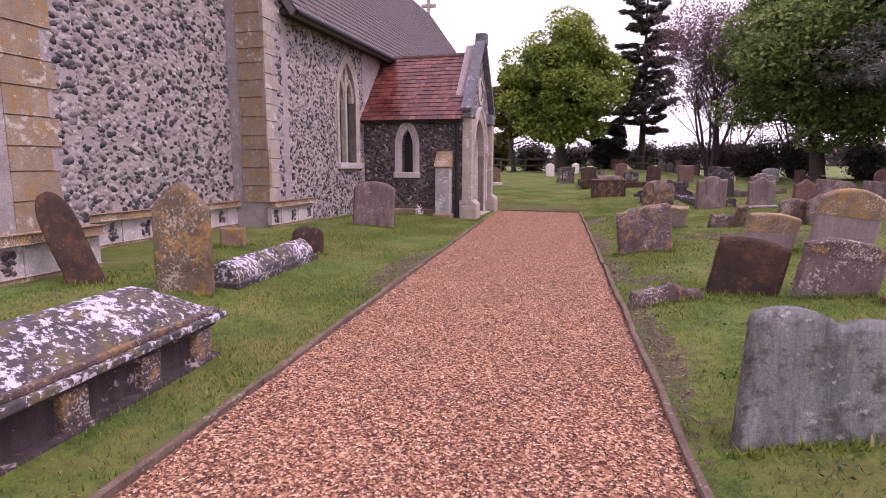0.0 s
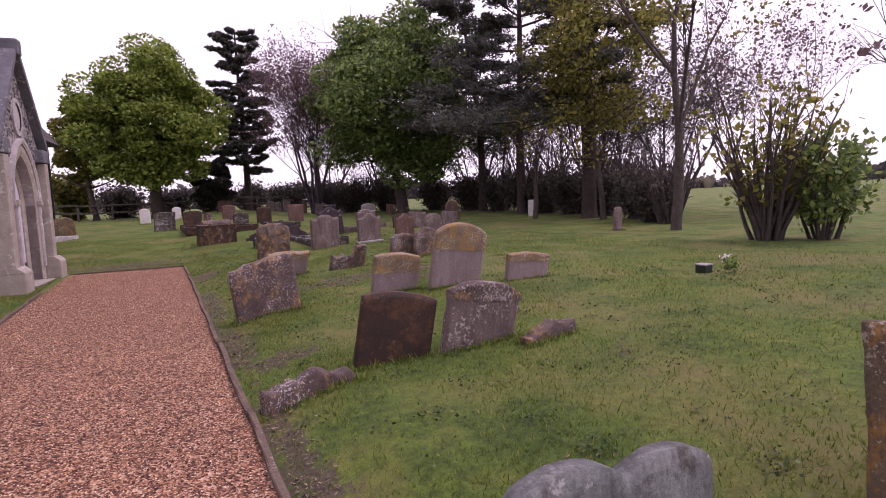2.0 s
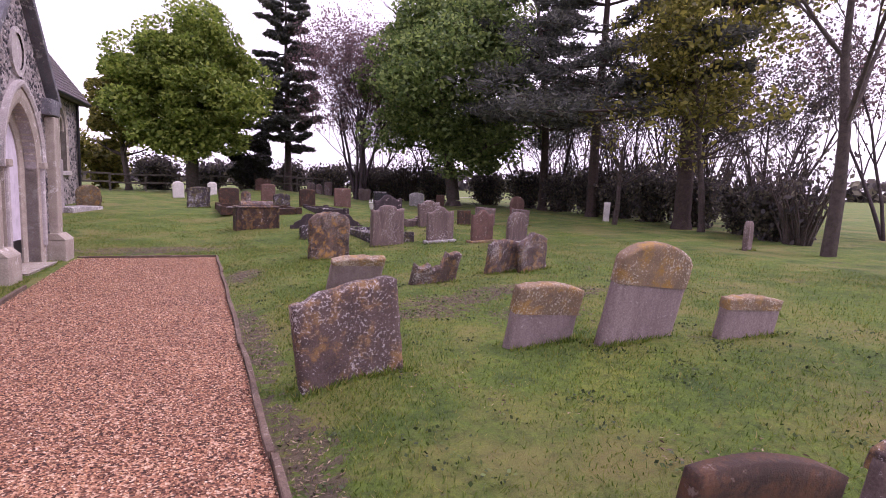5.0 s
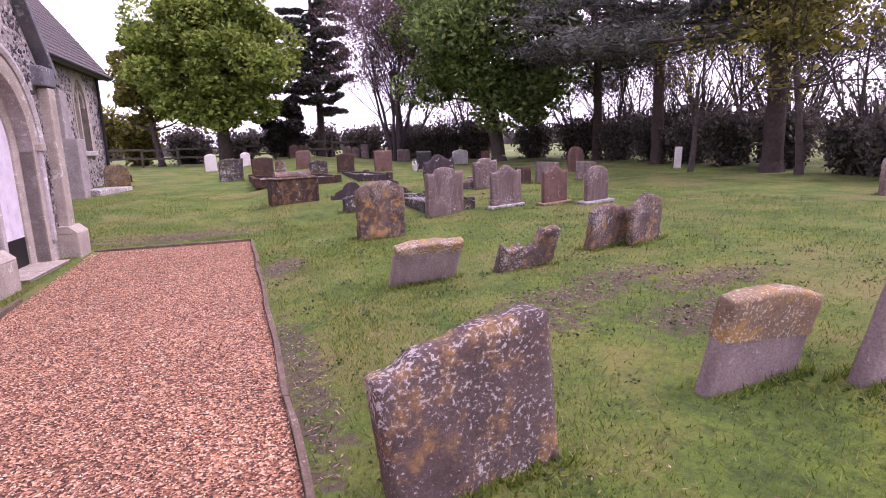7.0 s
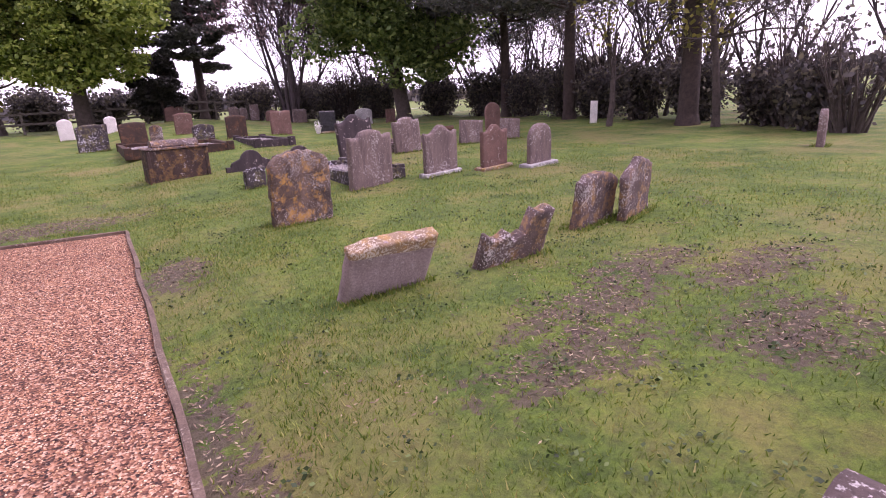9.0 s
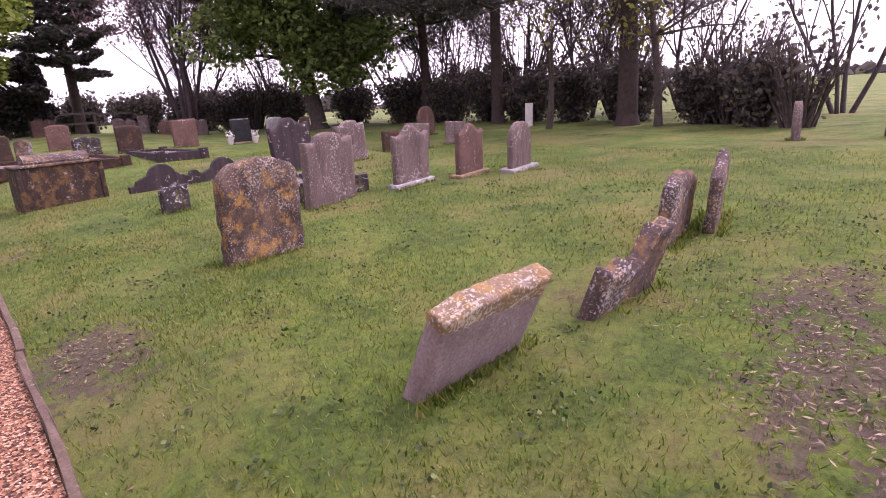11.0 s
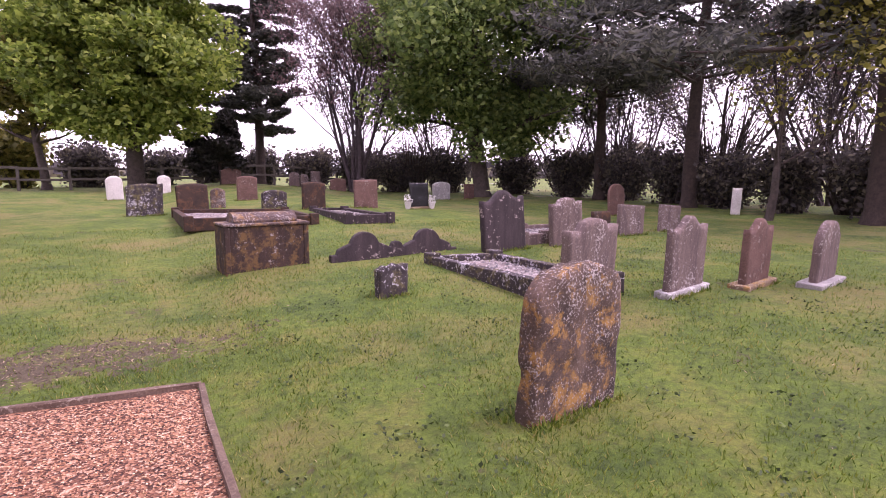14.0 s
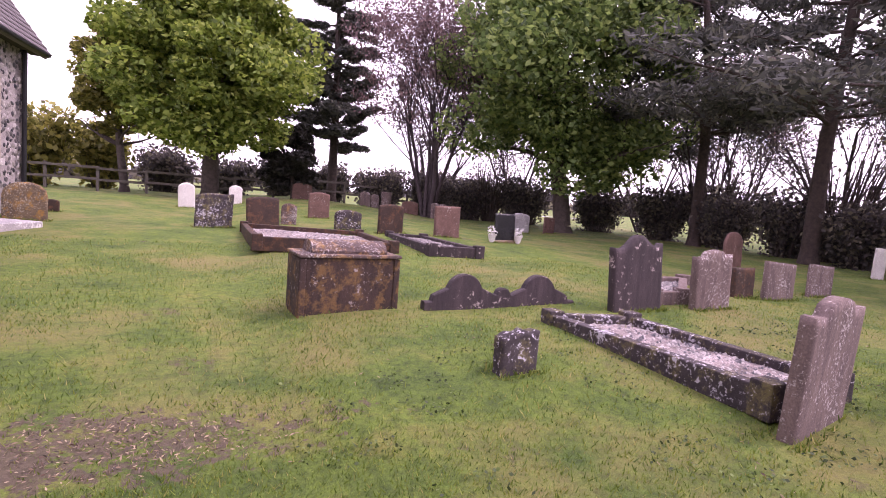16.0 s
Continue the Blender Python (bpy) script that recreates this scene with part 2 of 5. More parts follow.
def bark(name, dark, light):
    m, n, l, b = base_material(name, 0.95)
    p = world_place(n)
    l.new(ramp(n, l, noise_at(n, l, p, 7, 8, 0.75), [(0.3, dark), (0.7, light)]), b.inputs["Base Color"])
    bump(n, l, b, noise_at(n, l, p, 14, 8, 0.8), 0.9, 0.05)
    return m


def plain(name, colour, rough=0.6, metal=0.0, scale=12.0):
    m, n, l, b = base_material(name, rough, metal)
    tone = ramp(n, l, noise_at(n, l, world_place(n), scale, 6, 0.7), [(0.3, tuple(c * 0.82 for c in colour)), (0.7, tuple(min(1, c * 1.12) for c in colour))])
    l.new(tone, b.inputs["Base Color"])
    return m


def tile_material():
    m, n, l, b = base_material("clay_roof_tile", 0.3)
    rnd = n.new("ShaderNodeObjectInfo").outputs["Random"]
    col = ramp(n, l, rnd, [(0.0, (0.075, 0.022, 0.022)), (0.5, (0.15, 0.042, 0.034)), (1.0, (0.22, 0.075, 0.055))])
    stain = ramp(n, l, noise_at(n, l, world_place(n), 9, 6), [(0.35, (0.6, 0.6, 0.62)), (0.65, (1.1, 1.1, 1.1))])
    l.new(blend(n, l, 1.0, col, stain, "MULTIPLY"), b.inputs["Base Color"])
    return m


def glass_dark():
    m, n, l, b = base_material("leaded_window_glass", 0.12)
    b.inputs["Base Color"].default_value = (0.03, 0.03, 0.036, 1)
    b.inputs["Specular IOR Level"].default_value = 0.25
    bump(n, l, b, noise_at(n, l, world_place(n), 9, 3), 0.25, 0.02)
    return m


M_GRAVEL, M_BED, M_TURF, M_SOIL = gravel_piece(), gravel_bed(), turf(), soil()
M_BLADE = leafy("grass_blades", [(0.0, (0.05, 0.10, 0.010)), (0.45, (0.12, 0.185, 0.020)), (0.8, (0.20, 0.25, 0.035)), (1.0, (0.36, 0.31, 0.11))], 0.45)
M_LITTER = leafy("dead_straw_and_leaves", [(0.0, (0.035, 0.026, 0.022)), (0.4, (0.13, 0.085, 0.06)), (0.75, (0.24, 0.165, 0.105)), (1.0, (0.38, 0.30, 0.19))], 0.15)
M_WEED = leafy("low_weed_leaves", [(0.0, (0.02, 0.035, 0.012)), (0.6, (0.05, 0.085, 0.02)), (1.0, (0.15, 0.21, 0.06))], 0.3)
M_LEAF_LIME = leafy("fresh_green_leaves", [(0.0, (0.075, 0.12, 0.02)), (0.5, (0.2, 0.28, 0.047)), (1.0, (0.39, 0.45, 0.095))], 0.52)
M_LEAF_OAK = leafy("mid_green_leaves", [(0.0, (0.065, 0.11, 0.035)), (0.5, (0.16, 0.24, 0.07)), (1.0, (0.33, 0.41, 0.12))], 0.5)
M_LEAF_IVY = leafy("yellow_green_spring_leaves", [(0.0, (0.08, 0.082, 0.02)), (0.5, (0.19, 0.185, 0.04)), (1.0, (0.38, 0.34, 0.08))], 0.5)
# needles lightened and greyed: the haze among the trees is in the colour
M_NEEDLE = leafy("haze_tinted_pine_needles", [(0.0, (0.05, 0.055, 0.052)), (0.6, (0.1, 0.105, 0.092)), (1.0, (0.17, 0.17, 0.13))], 0.4)
M_YEW = leafy("blackish_yew_leaves", [(0.0, (0.01, 0.012, 0.01)), (1.0, (0.035, 0.03, 0.025))], 0.1)
# leaf tones raised towards purple-grey to paint in the same haze
M_HEDGE = leafy("haze_tinted_hedge_leaves", [(0.0, (0.05, 0.046, 0.05)), (0.7, (0.125, 0.11, 0.1)), (1.0, (0.22, 0.2, 0.13))], 0.45)
M_BUD = leafy("reddish_buds", [(0.0, (0.10, 0.06, 0.065)), (1.0, (0.26, 0.17, 0.17))], 0.3)
M_BARK = bark("dark_bark", (0.04, 0.032, 0.03), (0.12, 0.092, 0.08))
M_BARK_PINE = bark("pine_bark", (0.03, 0.023, 0.022), (0.09, 0.063, 0.053))
M_TWIG = bark("grey_purple_twigs", (0.035, 0.026, 0.03), (0.10, 0.075, 0.08))
M_ROOFSLATE = plain("old_plain_tiles", (0.13, 0.11, 0.115), 0.8, 0, 26)
M_TILE, M_GLASS = tile_material(), glass_dark()
M_DOOR = plain("pale_grey_painted_door", (0.62, 0.58, 0.66), 0.7, 0, 5)
M_IRON = plain("black_cast_iron", (0.015, 0.015, 0.017), 0.5, 0.3)
M_RAIL = plain("grey_weathered_fence_wood", (0.11, 0.095, 0.08), 0.9)
M_DARKWOOD = plain("dark_eaves_timber", (0.03, 0.022, 0.02), 0.9)
M_PLASTIC = plain("dark_green_plastic", (0.015, 0.025, 0.02), 0.4)
M_PETAL = plain("pale_petals", (0.7, 0.68, 0.66), 0.7)
M_FIELD = plain("pale_green_field", (0.16, 0.22, 0.07), 0.95, 0, 0.05)
M_ROAD = plain("pale_lane_surface", (0.36, 0.34, 0.33), 0.95, 0, 1.0)

# ---- building helpers ----


def link(name, bm, material, parent=None, smooth=False):
    me = bpy.data.meshes.new(name)
    bmesh.ops.recalc_face_normals(bm, faces=bm.faces)
    bm.to_mesh(me)
    bm.free()
    me.materials.append(material)
    if smooth:
        me.polygons.foreach_set("use_smooth", [True] * len(me.polygons))
    ob = new(name, me)
    if parent:
        ob.parent = parent
    return ob


def part(name, bm, material, parent, label="", smooth=False):
    return tagged(link(name, bm, material, parent, smooth), label)


def raw(name, verts, faces, material, parent=None):
    me = bpy.data.meshes.new(name)
    verts = np.asarray(verts, np.float32).reshape(-1, 3)
    faces = np.asarray(faces, np.int32)
    k = faces.shape[1]
    me.vertices.add(len(verts))
    me.vertices.foreach_set("co", verts.ravel())
    me.loops.add(faces.size)
    me.loops.foreach_set("vertex_index", faces.ravel())
    me.polygons.add(len(faces))
    me.polygons.foreach_set("loop_start", np.arange(0, faces.size, k, dtype=np.int32))
    me.update(calc_edges=True)
    me.validate()
    me.materials.append(material)
    ob = new(name, me)
    if parent:
        ob.parent = parent
    return ob


def thing(name, m, label, category, group=""):
    ob = new(name)
    ob.matrix_world = m
    return tagged(ob, label, category, group)


def block(bm, x0, x1, y0, y1, z0, z1, bevel=0.0, m=None):
    got = bmesh.ops.create_cube(bm, size=1.0)["verts"]
    for v in got:
        v.co = Vector((x0 + (v.co.x + 0.5) * (x1 - x0), y0 + (v.co.y + 0.5) * (y1 - y0), z0 + (v.co.z + 0.5) * (z1 - z0)))
        if m:
            v.co = m @ v.co
    if bevel:
        edges = list({e for v in got for e in v.link_edges})
        bmesh.ops.bevel(bm, geom=edges, offset=bevel, segments=2, affect="EDGES", profile=0.6)


def smoothstep(a, b, x):
    t = np.clip((x - a) / (b - a), 0, 1)
    return t * t * (3 - 2 * t)


def gz(x, y):
    """Height of the ground: level at the path, rising gently to either side and beyond the porch, with slight unevenness."""
    x, y = np.asarray(x, float), np.asarray(y, float)
    right = 0.12 * smoothstep(0.05, 0.8, x) + 0.17 * smoothstep(0.2, 6, x) + 0.05 * smoothstep(5, 16, x)
    rise = 0.24 * smoothstep(20, 26, y) + 0.34 * smoothstep(25, 36, y) + 0.4 * smoothstep(34, 46, y)
    right = right + rise * (1 - 0.6 * smoothstep(4, 12, x)) * smoothstep(-40, -12, x)
    left = 0.02 * smoothstep(2.6, 3.0, -x) + 0.16 * smoothstep(3.0, 5.2, -x) * smoothstep(24, 14, y)
    near = smoothstep(0.1, 1.5, np.maximum(x, -x - 2.6))
    bumps = 0.022 * np.sin(0.9 * x + 0.4 * y) * np.cos(0.7 * y - 0.3 * x) + 0.010 * np.sin(2.3 * x - 1.1 * y)
    far = smoothstep(60, 400, np.hypot(x, y - 15))
    return (right + left + near * bumps) * (1 - far) - 0.02 * smoothstep(0.02, 0.06, -x) * smoothstep(-2.75, -2.7, x) * smoothstep(21.4, 21.2, y) + far * 3.0


def ground_at(x, y):
    return float(gz(x, y))

# ---- ground, path, edging ----


def build_ground():
    xs = np.unique(np.concatenate([np.linspace(-14, 30, 150), [-2.8, -2.74, 0.0, 0.05], np.geomspace(31, 1500, 18), -np.geomspace(15, 1500, 18)]))
    ys = np.unique(np.concatenate([np.linspace(-10, 62, 220), np.geomspace(64, 1800, 18), -np.geomspace(11, 1500, 14)]))
    gx, gy = np.meshgrid(xs, ys)
    v = np.stack([gx, gy, gz(gx, gy)], -1).reshape(-1, 3)
    w = len(xs)
    i = (np.arange(len(ys) - 1)[:, None] * w + np.arange(w - 1)).ravel()
    ob = raw("ground", v, np.stack([i, i + 1, i + w + 1, i + w], -1), M_TURF)
    ob.data.polygons.foreach_set("use_smooth", [True] * len(ob.data.polygons))
    tagged(ob, "mown churchyard grass with worn mossy patches", "ground", kind="structure")


PATH_L0, PATH_L1, PATH_END = (-2.74, -6.0), (-2.72, 17.8), 21.0


def left_edge(y):
    return PATH_L0[0] + (PATH_L1[0] - PATH_L0[0]) * (y - PATH_L0[1]) / (PATH_L1[1] - PATH_L0[1])


def path_surface():
    bm = bmesh.new()
    outline = [(-0.02, -6), (-0.02, 20.98), (-2.66, 21.23), (-2.68, 17.8), (-2.72, -6)]
    low = [bm.verts.new((x, y, -0.08)) for x, y in outline]
    top = [bm.verts.new((x, y, 0.012)) for x, y in outline]
    bm.faces.new(top)
    for a in range(len(outline)):
        b = (a + 1) % len(outline)
        bm.faces.new((low[a], low[b], top[b], top[a]))
    ob = link("path", bm, M_BED)
    tagged(ob, "wide tan gravel path leading past the porch", "path", kind="structure")
    rng = np.random.default_rng(5)
    n = 95000
    y = 2.5 + 18.7 * rng.random(n) ** 1.2
    x = left_edge(y) + 0.03 + rng.random(n) * (-0.03 - left_edge(y) - 0.02)
    keep = y < 20.95 - 0.095 * x - 0.03
    x, y = x[keep], y[keep]
    n = len(x)
    r = 0.0045 + 0.0075 * rng.random(n) ** 1.5
    shape = np.array([[1, 0, 0], [-0.5, 0.87, 0], [-0.5, -0.87, 0], [0, 0, 0.8], [0.2, 0.1, -0.6]])
    face = np.array([[0, 1, 3], [1, 2, 3], [2, 0, 3], [1, 0, 4], [2, 1, 4], [0, 2, 4]])
    a = rng.random(n) * 6.28
    jit = shape[None] * (0.7 + 0.6 * rng.random((n, 5, 3)))
    c, s = np.cos(a)[:, None], np.sin(a)[:, None]
    px = (jit[..., 0] * c - jit[..., 1] * s) * r[:, None] + x[:, None]
    py = (jit[..., 0] * s + jit[..., 1] * c) * r[:, None] + y[:, None]
    pz = jit[..., 2] * r[:, None] * 0.7 + 0.015
    f = (np.arange(n)[:, None, None] * 5 + face[None]).reshape(-1, 3)
    tagged(raw("gravel", np.stack([px, py, pz], -1), f, M_GRAVEL, ob), "loose tan and reddish gravel stones", kind="stuff")


def edging(name, pts, label):
    """A run of timber boards set on edge, one after another."""
    ob = thing(name, Matrix(), label, "edging")
    tagged(ob, kind="structure")
    rng = random.Random(len(pts) * 7 + int(pts[0][1]))
    for (x0, y0), (x1, y1) in zip(pts, pts[1:]):
        total = math.hypot(x1 - x0, y1 - y0)
        count = max(1, round(total / 2.4))
        a = math.atan2(y1 - y0, x1 - x0)
        for i in range(count):
            bm = bmesh.new()
            ln = total / count
            block(bm, 0.003, ln - 0.003, -0.024, 0.024, -0.1, 0.055, 0.009)
            bmesh.ops.subdivide_edges(bm, edges=[e for e in bm.edges if abs(e.verts[0].co.x - e.verts[1].co.x) > 0.5], cuts=8)
            for v in bm.verts:
                v.co.y += 0.010 * math.sin(v.co.x * 2.3 + i) + 0.004 * rng.uniform(-1, 1)
                v.co.z += 0.006 * rng.uniform(-1, 1) + 0.008 * math.sin(v.co.x * 1.7 + 2 * i)
            p = part("board", bm, M_EDGING, ob)
            p.matrix_local = Matrix.Translation((x0 + (x1 - x0) * i / count, y0 + (y1 - y0) * i / count, 0)) @ Matrix.Rotation(a, 4, "Z")


def grass_blades():
    rng = np.random.default_rng(11)

    n = 2000000
    x, y = -6.3 + 22.3 * rng.random(n), 3.0 + 42 * rng.random(n)
    far = np.hypot(np.maximum(np.maximum(x - 0.0, -2.8 - x), 0), np.maximum(y - 20, 0))
    thin = np.clip((2.6 / (far + 1.3)) ** 1.5, 0.0, 1) * (far < 11)
    some = rng.random(n) < thin
    x, y, thin = x[some], y[some], thin[some]
    size = thin ** -0.14
    # longer grass that the mower leaves round the foot of each stone
    tx, ty = [], []
    for sx, sy, w, yaw in STONES:
        m = int(420 * w)
        a, side = (rng.random(m) - 0.5) * (w + 0.16), np.where(rng.random(m) < 0.6, -1, 1) * (0.07 + 0.09 * rng.random(m))
        c, q = math.cos(radians(yaw)), math.sin(radians(yaw))
        tx.append(sx + a * c - side * q)
        ty.append(sy + a * q + side * c)
    tx, ty = np.concatenate(tx), np.concatenate(ty)
    x, y, size = np.concatenate([x, tx]), np.concatenate([y, ty]), np.concatenate([size, np.full(len(tx), 1.9)])
    keep = ~((x > -2.8) & (x < 0.05) & (y < 21.0 - 0.095 * np.minimum(x, 0)))
    patch = np.sin(x * 1.7 + 0.8 * y) * np.cos(1.3 * y - 0.6 * x) + 0.6 * np.sin(3.1 * x - 2.2 * y)
    keep &= (rng.random(len(x)) < np.clip(0.7 + 0.45 * patch, 0.12, 1))
    for wx, wy, rx, ry in WORN:
        keep &= ~((((x - wx) / rx) ** 2 + ((y - wy) / ry) ** 2 < 1.0) & (rng.random(len(x)) < 0.72))
    x, y, size = x[keep], y[keep], size[keep]
    n = len(x)
    h = (0.018 + 0.030 * rng.random(n) ** 1.5) * size
    w = (0.0025 + 0.002 * rng.random(n)) * size * 1.3
    a, lean = rng.random(n) * 6.28, rng.normal(0, 0.5, (n, 2)) * h[:, None]
    z = gz(x, y) - 0.004
    dx, dy = np.cos(a) * w, np.sin(a) * w
    v = np.stack([np.stack([x - dx, y - dy, z], -1), np.stack([x + dx, y + dy, z], -1),
                  np.stack([x + lean[:, 0], y + lean[:, 1], z + h], -1)], 1)
    tagged(raw("grass", v, np.arange(3 * n).reshape(-1, 3), M_BLADE), "short mown green grass with straw-coloured blades", "grass", kind="stuff")


def ground_litter():
    """Raked straw, dead leaves and low weeds lying on the turf and the worn soil."""
    rng = np.random.default_rng(37)
    n = 420000
    x, y = -0.1 + 9 * rng.random(n), 2.0 + 22 * rng.random(n)
    dry = np.sin(1.9 * x - 0.7 * y + 0.6) * np.sin(0.9 * x + 1.6 * y) + 0.5 * np.sin(4.3 * x + 2.9 * y) + 0.35 * np.sin(9.1 * x - 7.3 * y)
    zone = np.exp(-((x - 3.2) / 1.6) ** 2 - ((y - 14.2) / 1.3) ** 2) + 0.5 * np.exp(-((x - 2.4) / 1.6) ** 2 - ((y - 10.8) / 1.2) ** 2)
    keep = rng.random(n) < np.clip((dry - 0.62) * 0.8, 0, 0.22) * (0.12 + zone)
    x, y = x[keep], y[keep]
    for wx, wy, rx, ry in WORN:
        m = int(min(6000, 2600 * rx * ry))
        a, r = rng.random(m) * 6.28, np.sqrt(rng.random(m)) * (0.75 + 0.35 * rng.random(m))
        x, y = np.concatenate([x, wx + rx * r * np.cos(a)]), np.concatenate([y, wy + ry * r * np.sin(a)])
    off = ~((x > -2.75) & (x < 0.06) & (y < 21.05 - 0.095 * np.minimum(x, 0)))
    x, y = x[off], y[off]
    v, f = leaf_cloud(np.stack([x, y, gz(x, y) + 0.012 + 0.012 * rng.random(len(x))], -1), 0.0095, rng, 0.75, 3.6)
    tagged(raw("leaf_litter", v, f, M_LITTER), "dead straw and brown leaf litter on the grass", "leaf litter", kind="stuff")
    k = 520
    cx, cy = 0.15 + 7.5 * rng.random(k), 2.5 + 21 * rng.random(k)
    who = rng.integers(0, k, 11000)
    d = rng.normal(size=(len(who), 2)) * 0.075
    x, y = cx[who] + d[:, 0], cy[who] + d[:, 1]
    v, f = leaf_cloud(np.stack([x, y, gz(x, y) + 0.016 + 0.014 * rng.random(len(x))], -1), 0.02, rng, 0.55, 1.4)
    tagged(raw("low_weeds", v, f, M_WEED), "dark clover and daisy leaves among the grass", "weeds", kind="stuff")


# ---- gravestones ----
STONES = []
PROFILE = {
    "flat": lambda u: 1.0,
    "camber": lambda u: 1.0 - 0.32 * u * u,
    "round": lambda u: 1.0 - 0.14 * (1 - math.sqrt(max(0.0, 1 - (2 * u) ** 2 * 0.86))) * 2,
    "arch": lambda u: 1.0 - 0.5 * (1 - math.sqrt(max(0.0, 1 - (2 * abs(u)) ** 2.2))) * 0.7,
    "peak": lambda u: 1.0 - 0.55 * abs(u) ** 1.25,
    "double": lambda u: 1.0 - 0.11 * (1 - abs(math.sin(math.pi * (u + 0.5) * 2)) ** 0.55) - (0.03 if u > 0 else 0),
    "shoulder": lambda u: 1.0 - 0.05 * (2 * u / 0.5) ** 2 if abs(u) < 0.25 else (0.885 if abs(u) < 0.40 else 0.9),
    "ogee": lambda u: 0.84 + 0.16 * (0.5 + 0.5 * math.cos(math.pi * min(1, abs(u) / 0.36))) + (0.025 if abs(u) > 0.43 else 0),
    "broken": lambda u: (0.50 + 0.05 * math.sin(23 * u) + (0.05 if abs(u + 0.18) < 0.03 else 0)) if u < 0.12 else 0.97 + 0.03 * math.sin(19 * u),
    "worn": lambda u: 0.98 - 0.10 * max(0, -u - 0.12) * 2.5 + 0.012 * math.sin(17 * u),
    "slant": lambda u: 0.94 + 0.12 * u - 0.25 * u * u + 0.01 * math.sin(21 * u),
    "lumpy": lambda u: 0.55 + 0.35 * max(0, math.sin(5 * u + 1.4)) + 0.06 * math.sin(19 * u),
}


def slab_mesh(bm, w, h, d, profile, rough, seed, z0=-0.12, nx=26, nz=16, erode=0.0):
    """A standing slab: two gently uneven faces, a worn edge and the given top."""
    rng = random.Random(seed)
    off = Vector((rng.uniform(-50, 50), rng.uniform(-50, 50), 0))
    top = PROFILE[profile]
    grid = {}
    for side in (-1, 1):
        for i in range(nx + 1):
            u = i / nx - 0.5
            zt = h * top(u) + rough * 0.9 * noise.noise(Vector((u * w * 14, side * 0.3, 0)) + off)
            for k in range(nz + 1):
                q = k / nz
                z = z0 + (zt - z0) * q
                edge = min(abs(u + 0.5), abs(0.5 - u)) * w
                edge = min(edge, zt - z)
                yy = d / 2 - 0.012 * max(0.0, 1 - edge / 0.025) ** 2
                yy += rough * noise.noise(Vector((u * w * 6, z * 6, side)) + off) * 0.7
                if erode:
                    yy -= erode * max(0.0, noise.noise(Vector((u * w * 3.1, z * 3.1, 4.0 + side)) + off))
                xx = u * w + (rough * 0.8 * noise.noise(Vector((side, z * 9, u * 2)) + off) if i in (0, nx) else 0)
                grid[side, i, k] = bm.verts.new((xx, side * yy, z))
    for side in (-1, 1):
        for i in range(nx):
            for k in range(nz):
                bm.faces.new((grid[side, i, k], grid[side, i + 1, k], grid[side, i + 1, k + 1], grid[side, i, k + 1]))
    for i in range(nx):
        bm.faces.new((grid[-1, i, nz], grid[-1, i + 1, nz], grid[1, i + 1, nz], grid[1, i, nz]))
    for k in range(nz):
        for i in (0, nx):
            bm.faces.new((grid[-1, i, k], grid[-1, i, k + 1], grid[1, i, k + 1], grid[1, i, k]))


def headstone(label, x, y, w, h, d=0.1, yaw=0.0, side=0.0, back=0.0, profile="round", material=None, rough=0.008, base=None, band=None, letters=0, erode=0.0):
    m = Matrix.Translation((x, y, ground_at(x, y))) @ Euler((radians(back), radians(side), radians(yaw))).to_matrix().to_4x4()
    seed = int(abs(x) * 100 + abs(y) * 1000)
    STONES.append((x, y, w, yaw))
    ob = thing("headstone", m, label, "gravestone", "gravestones in the churchyard")
    bm = bmesh.new()
    slab_mesh(bm, w, h, d, profile, rough, seed, erode=erode)
    part("slab", bm, material, ob, "", True)
    if band:
        # the weathered upper part stands a little proud of the smooth die below
        bm = bmesh.new()
        slab_mesh(bm, w + 0.012, h + 0.006, d + 0.016, profile, rough * 1.6, seed + 3, z0=h * band[0])
        part("weathered_top", bm, band[1], ob, "pitted orange-brown weathered top", True)
    if base:
        bm = bmesh.new()
        block(bm, -w / 2 - base, w / 2 + base, -d / 2 - base, d / 2 + base, -0.1, 0.07, 0.02)
        part("plinth", bm, base_stone(material), ob, "low stone plinth")
    if letters:
        bm = bmesh.new()
        rng = random.Random(seed)
        for r in range(letters):
            z = h * 0.78 - r * 0.055
            ln = w * rng.uniform(0.25, 0.36)
            block(bm, -ln, ln, -d / 2 - 0.009, -d / 2 - 0.002, z, z + 0.016)
        part("inscription", bm, M_GREYPALE, ob, "worn unreadable lines of lettering")
    return ob


def base_stone(material):
    return M_GREYPALE if material in (M_PINK, M_DIE, M_WHITE, M_GREYPALE) else M_PINKTOP


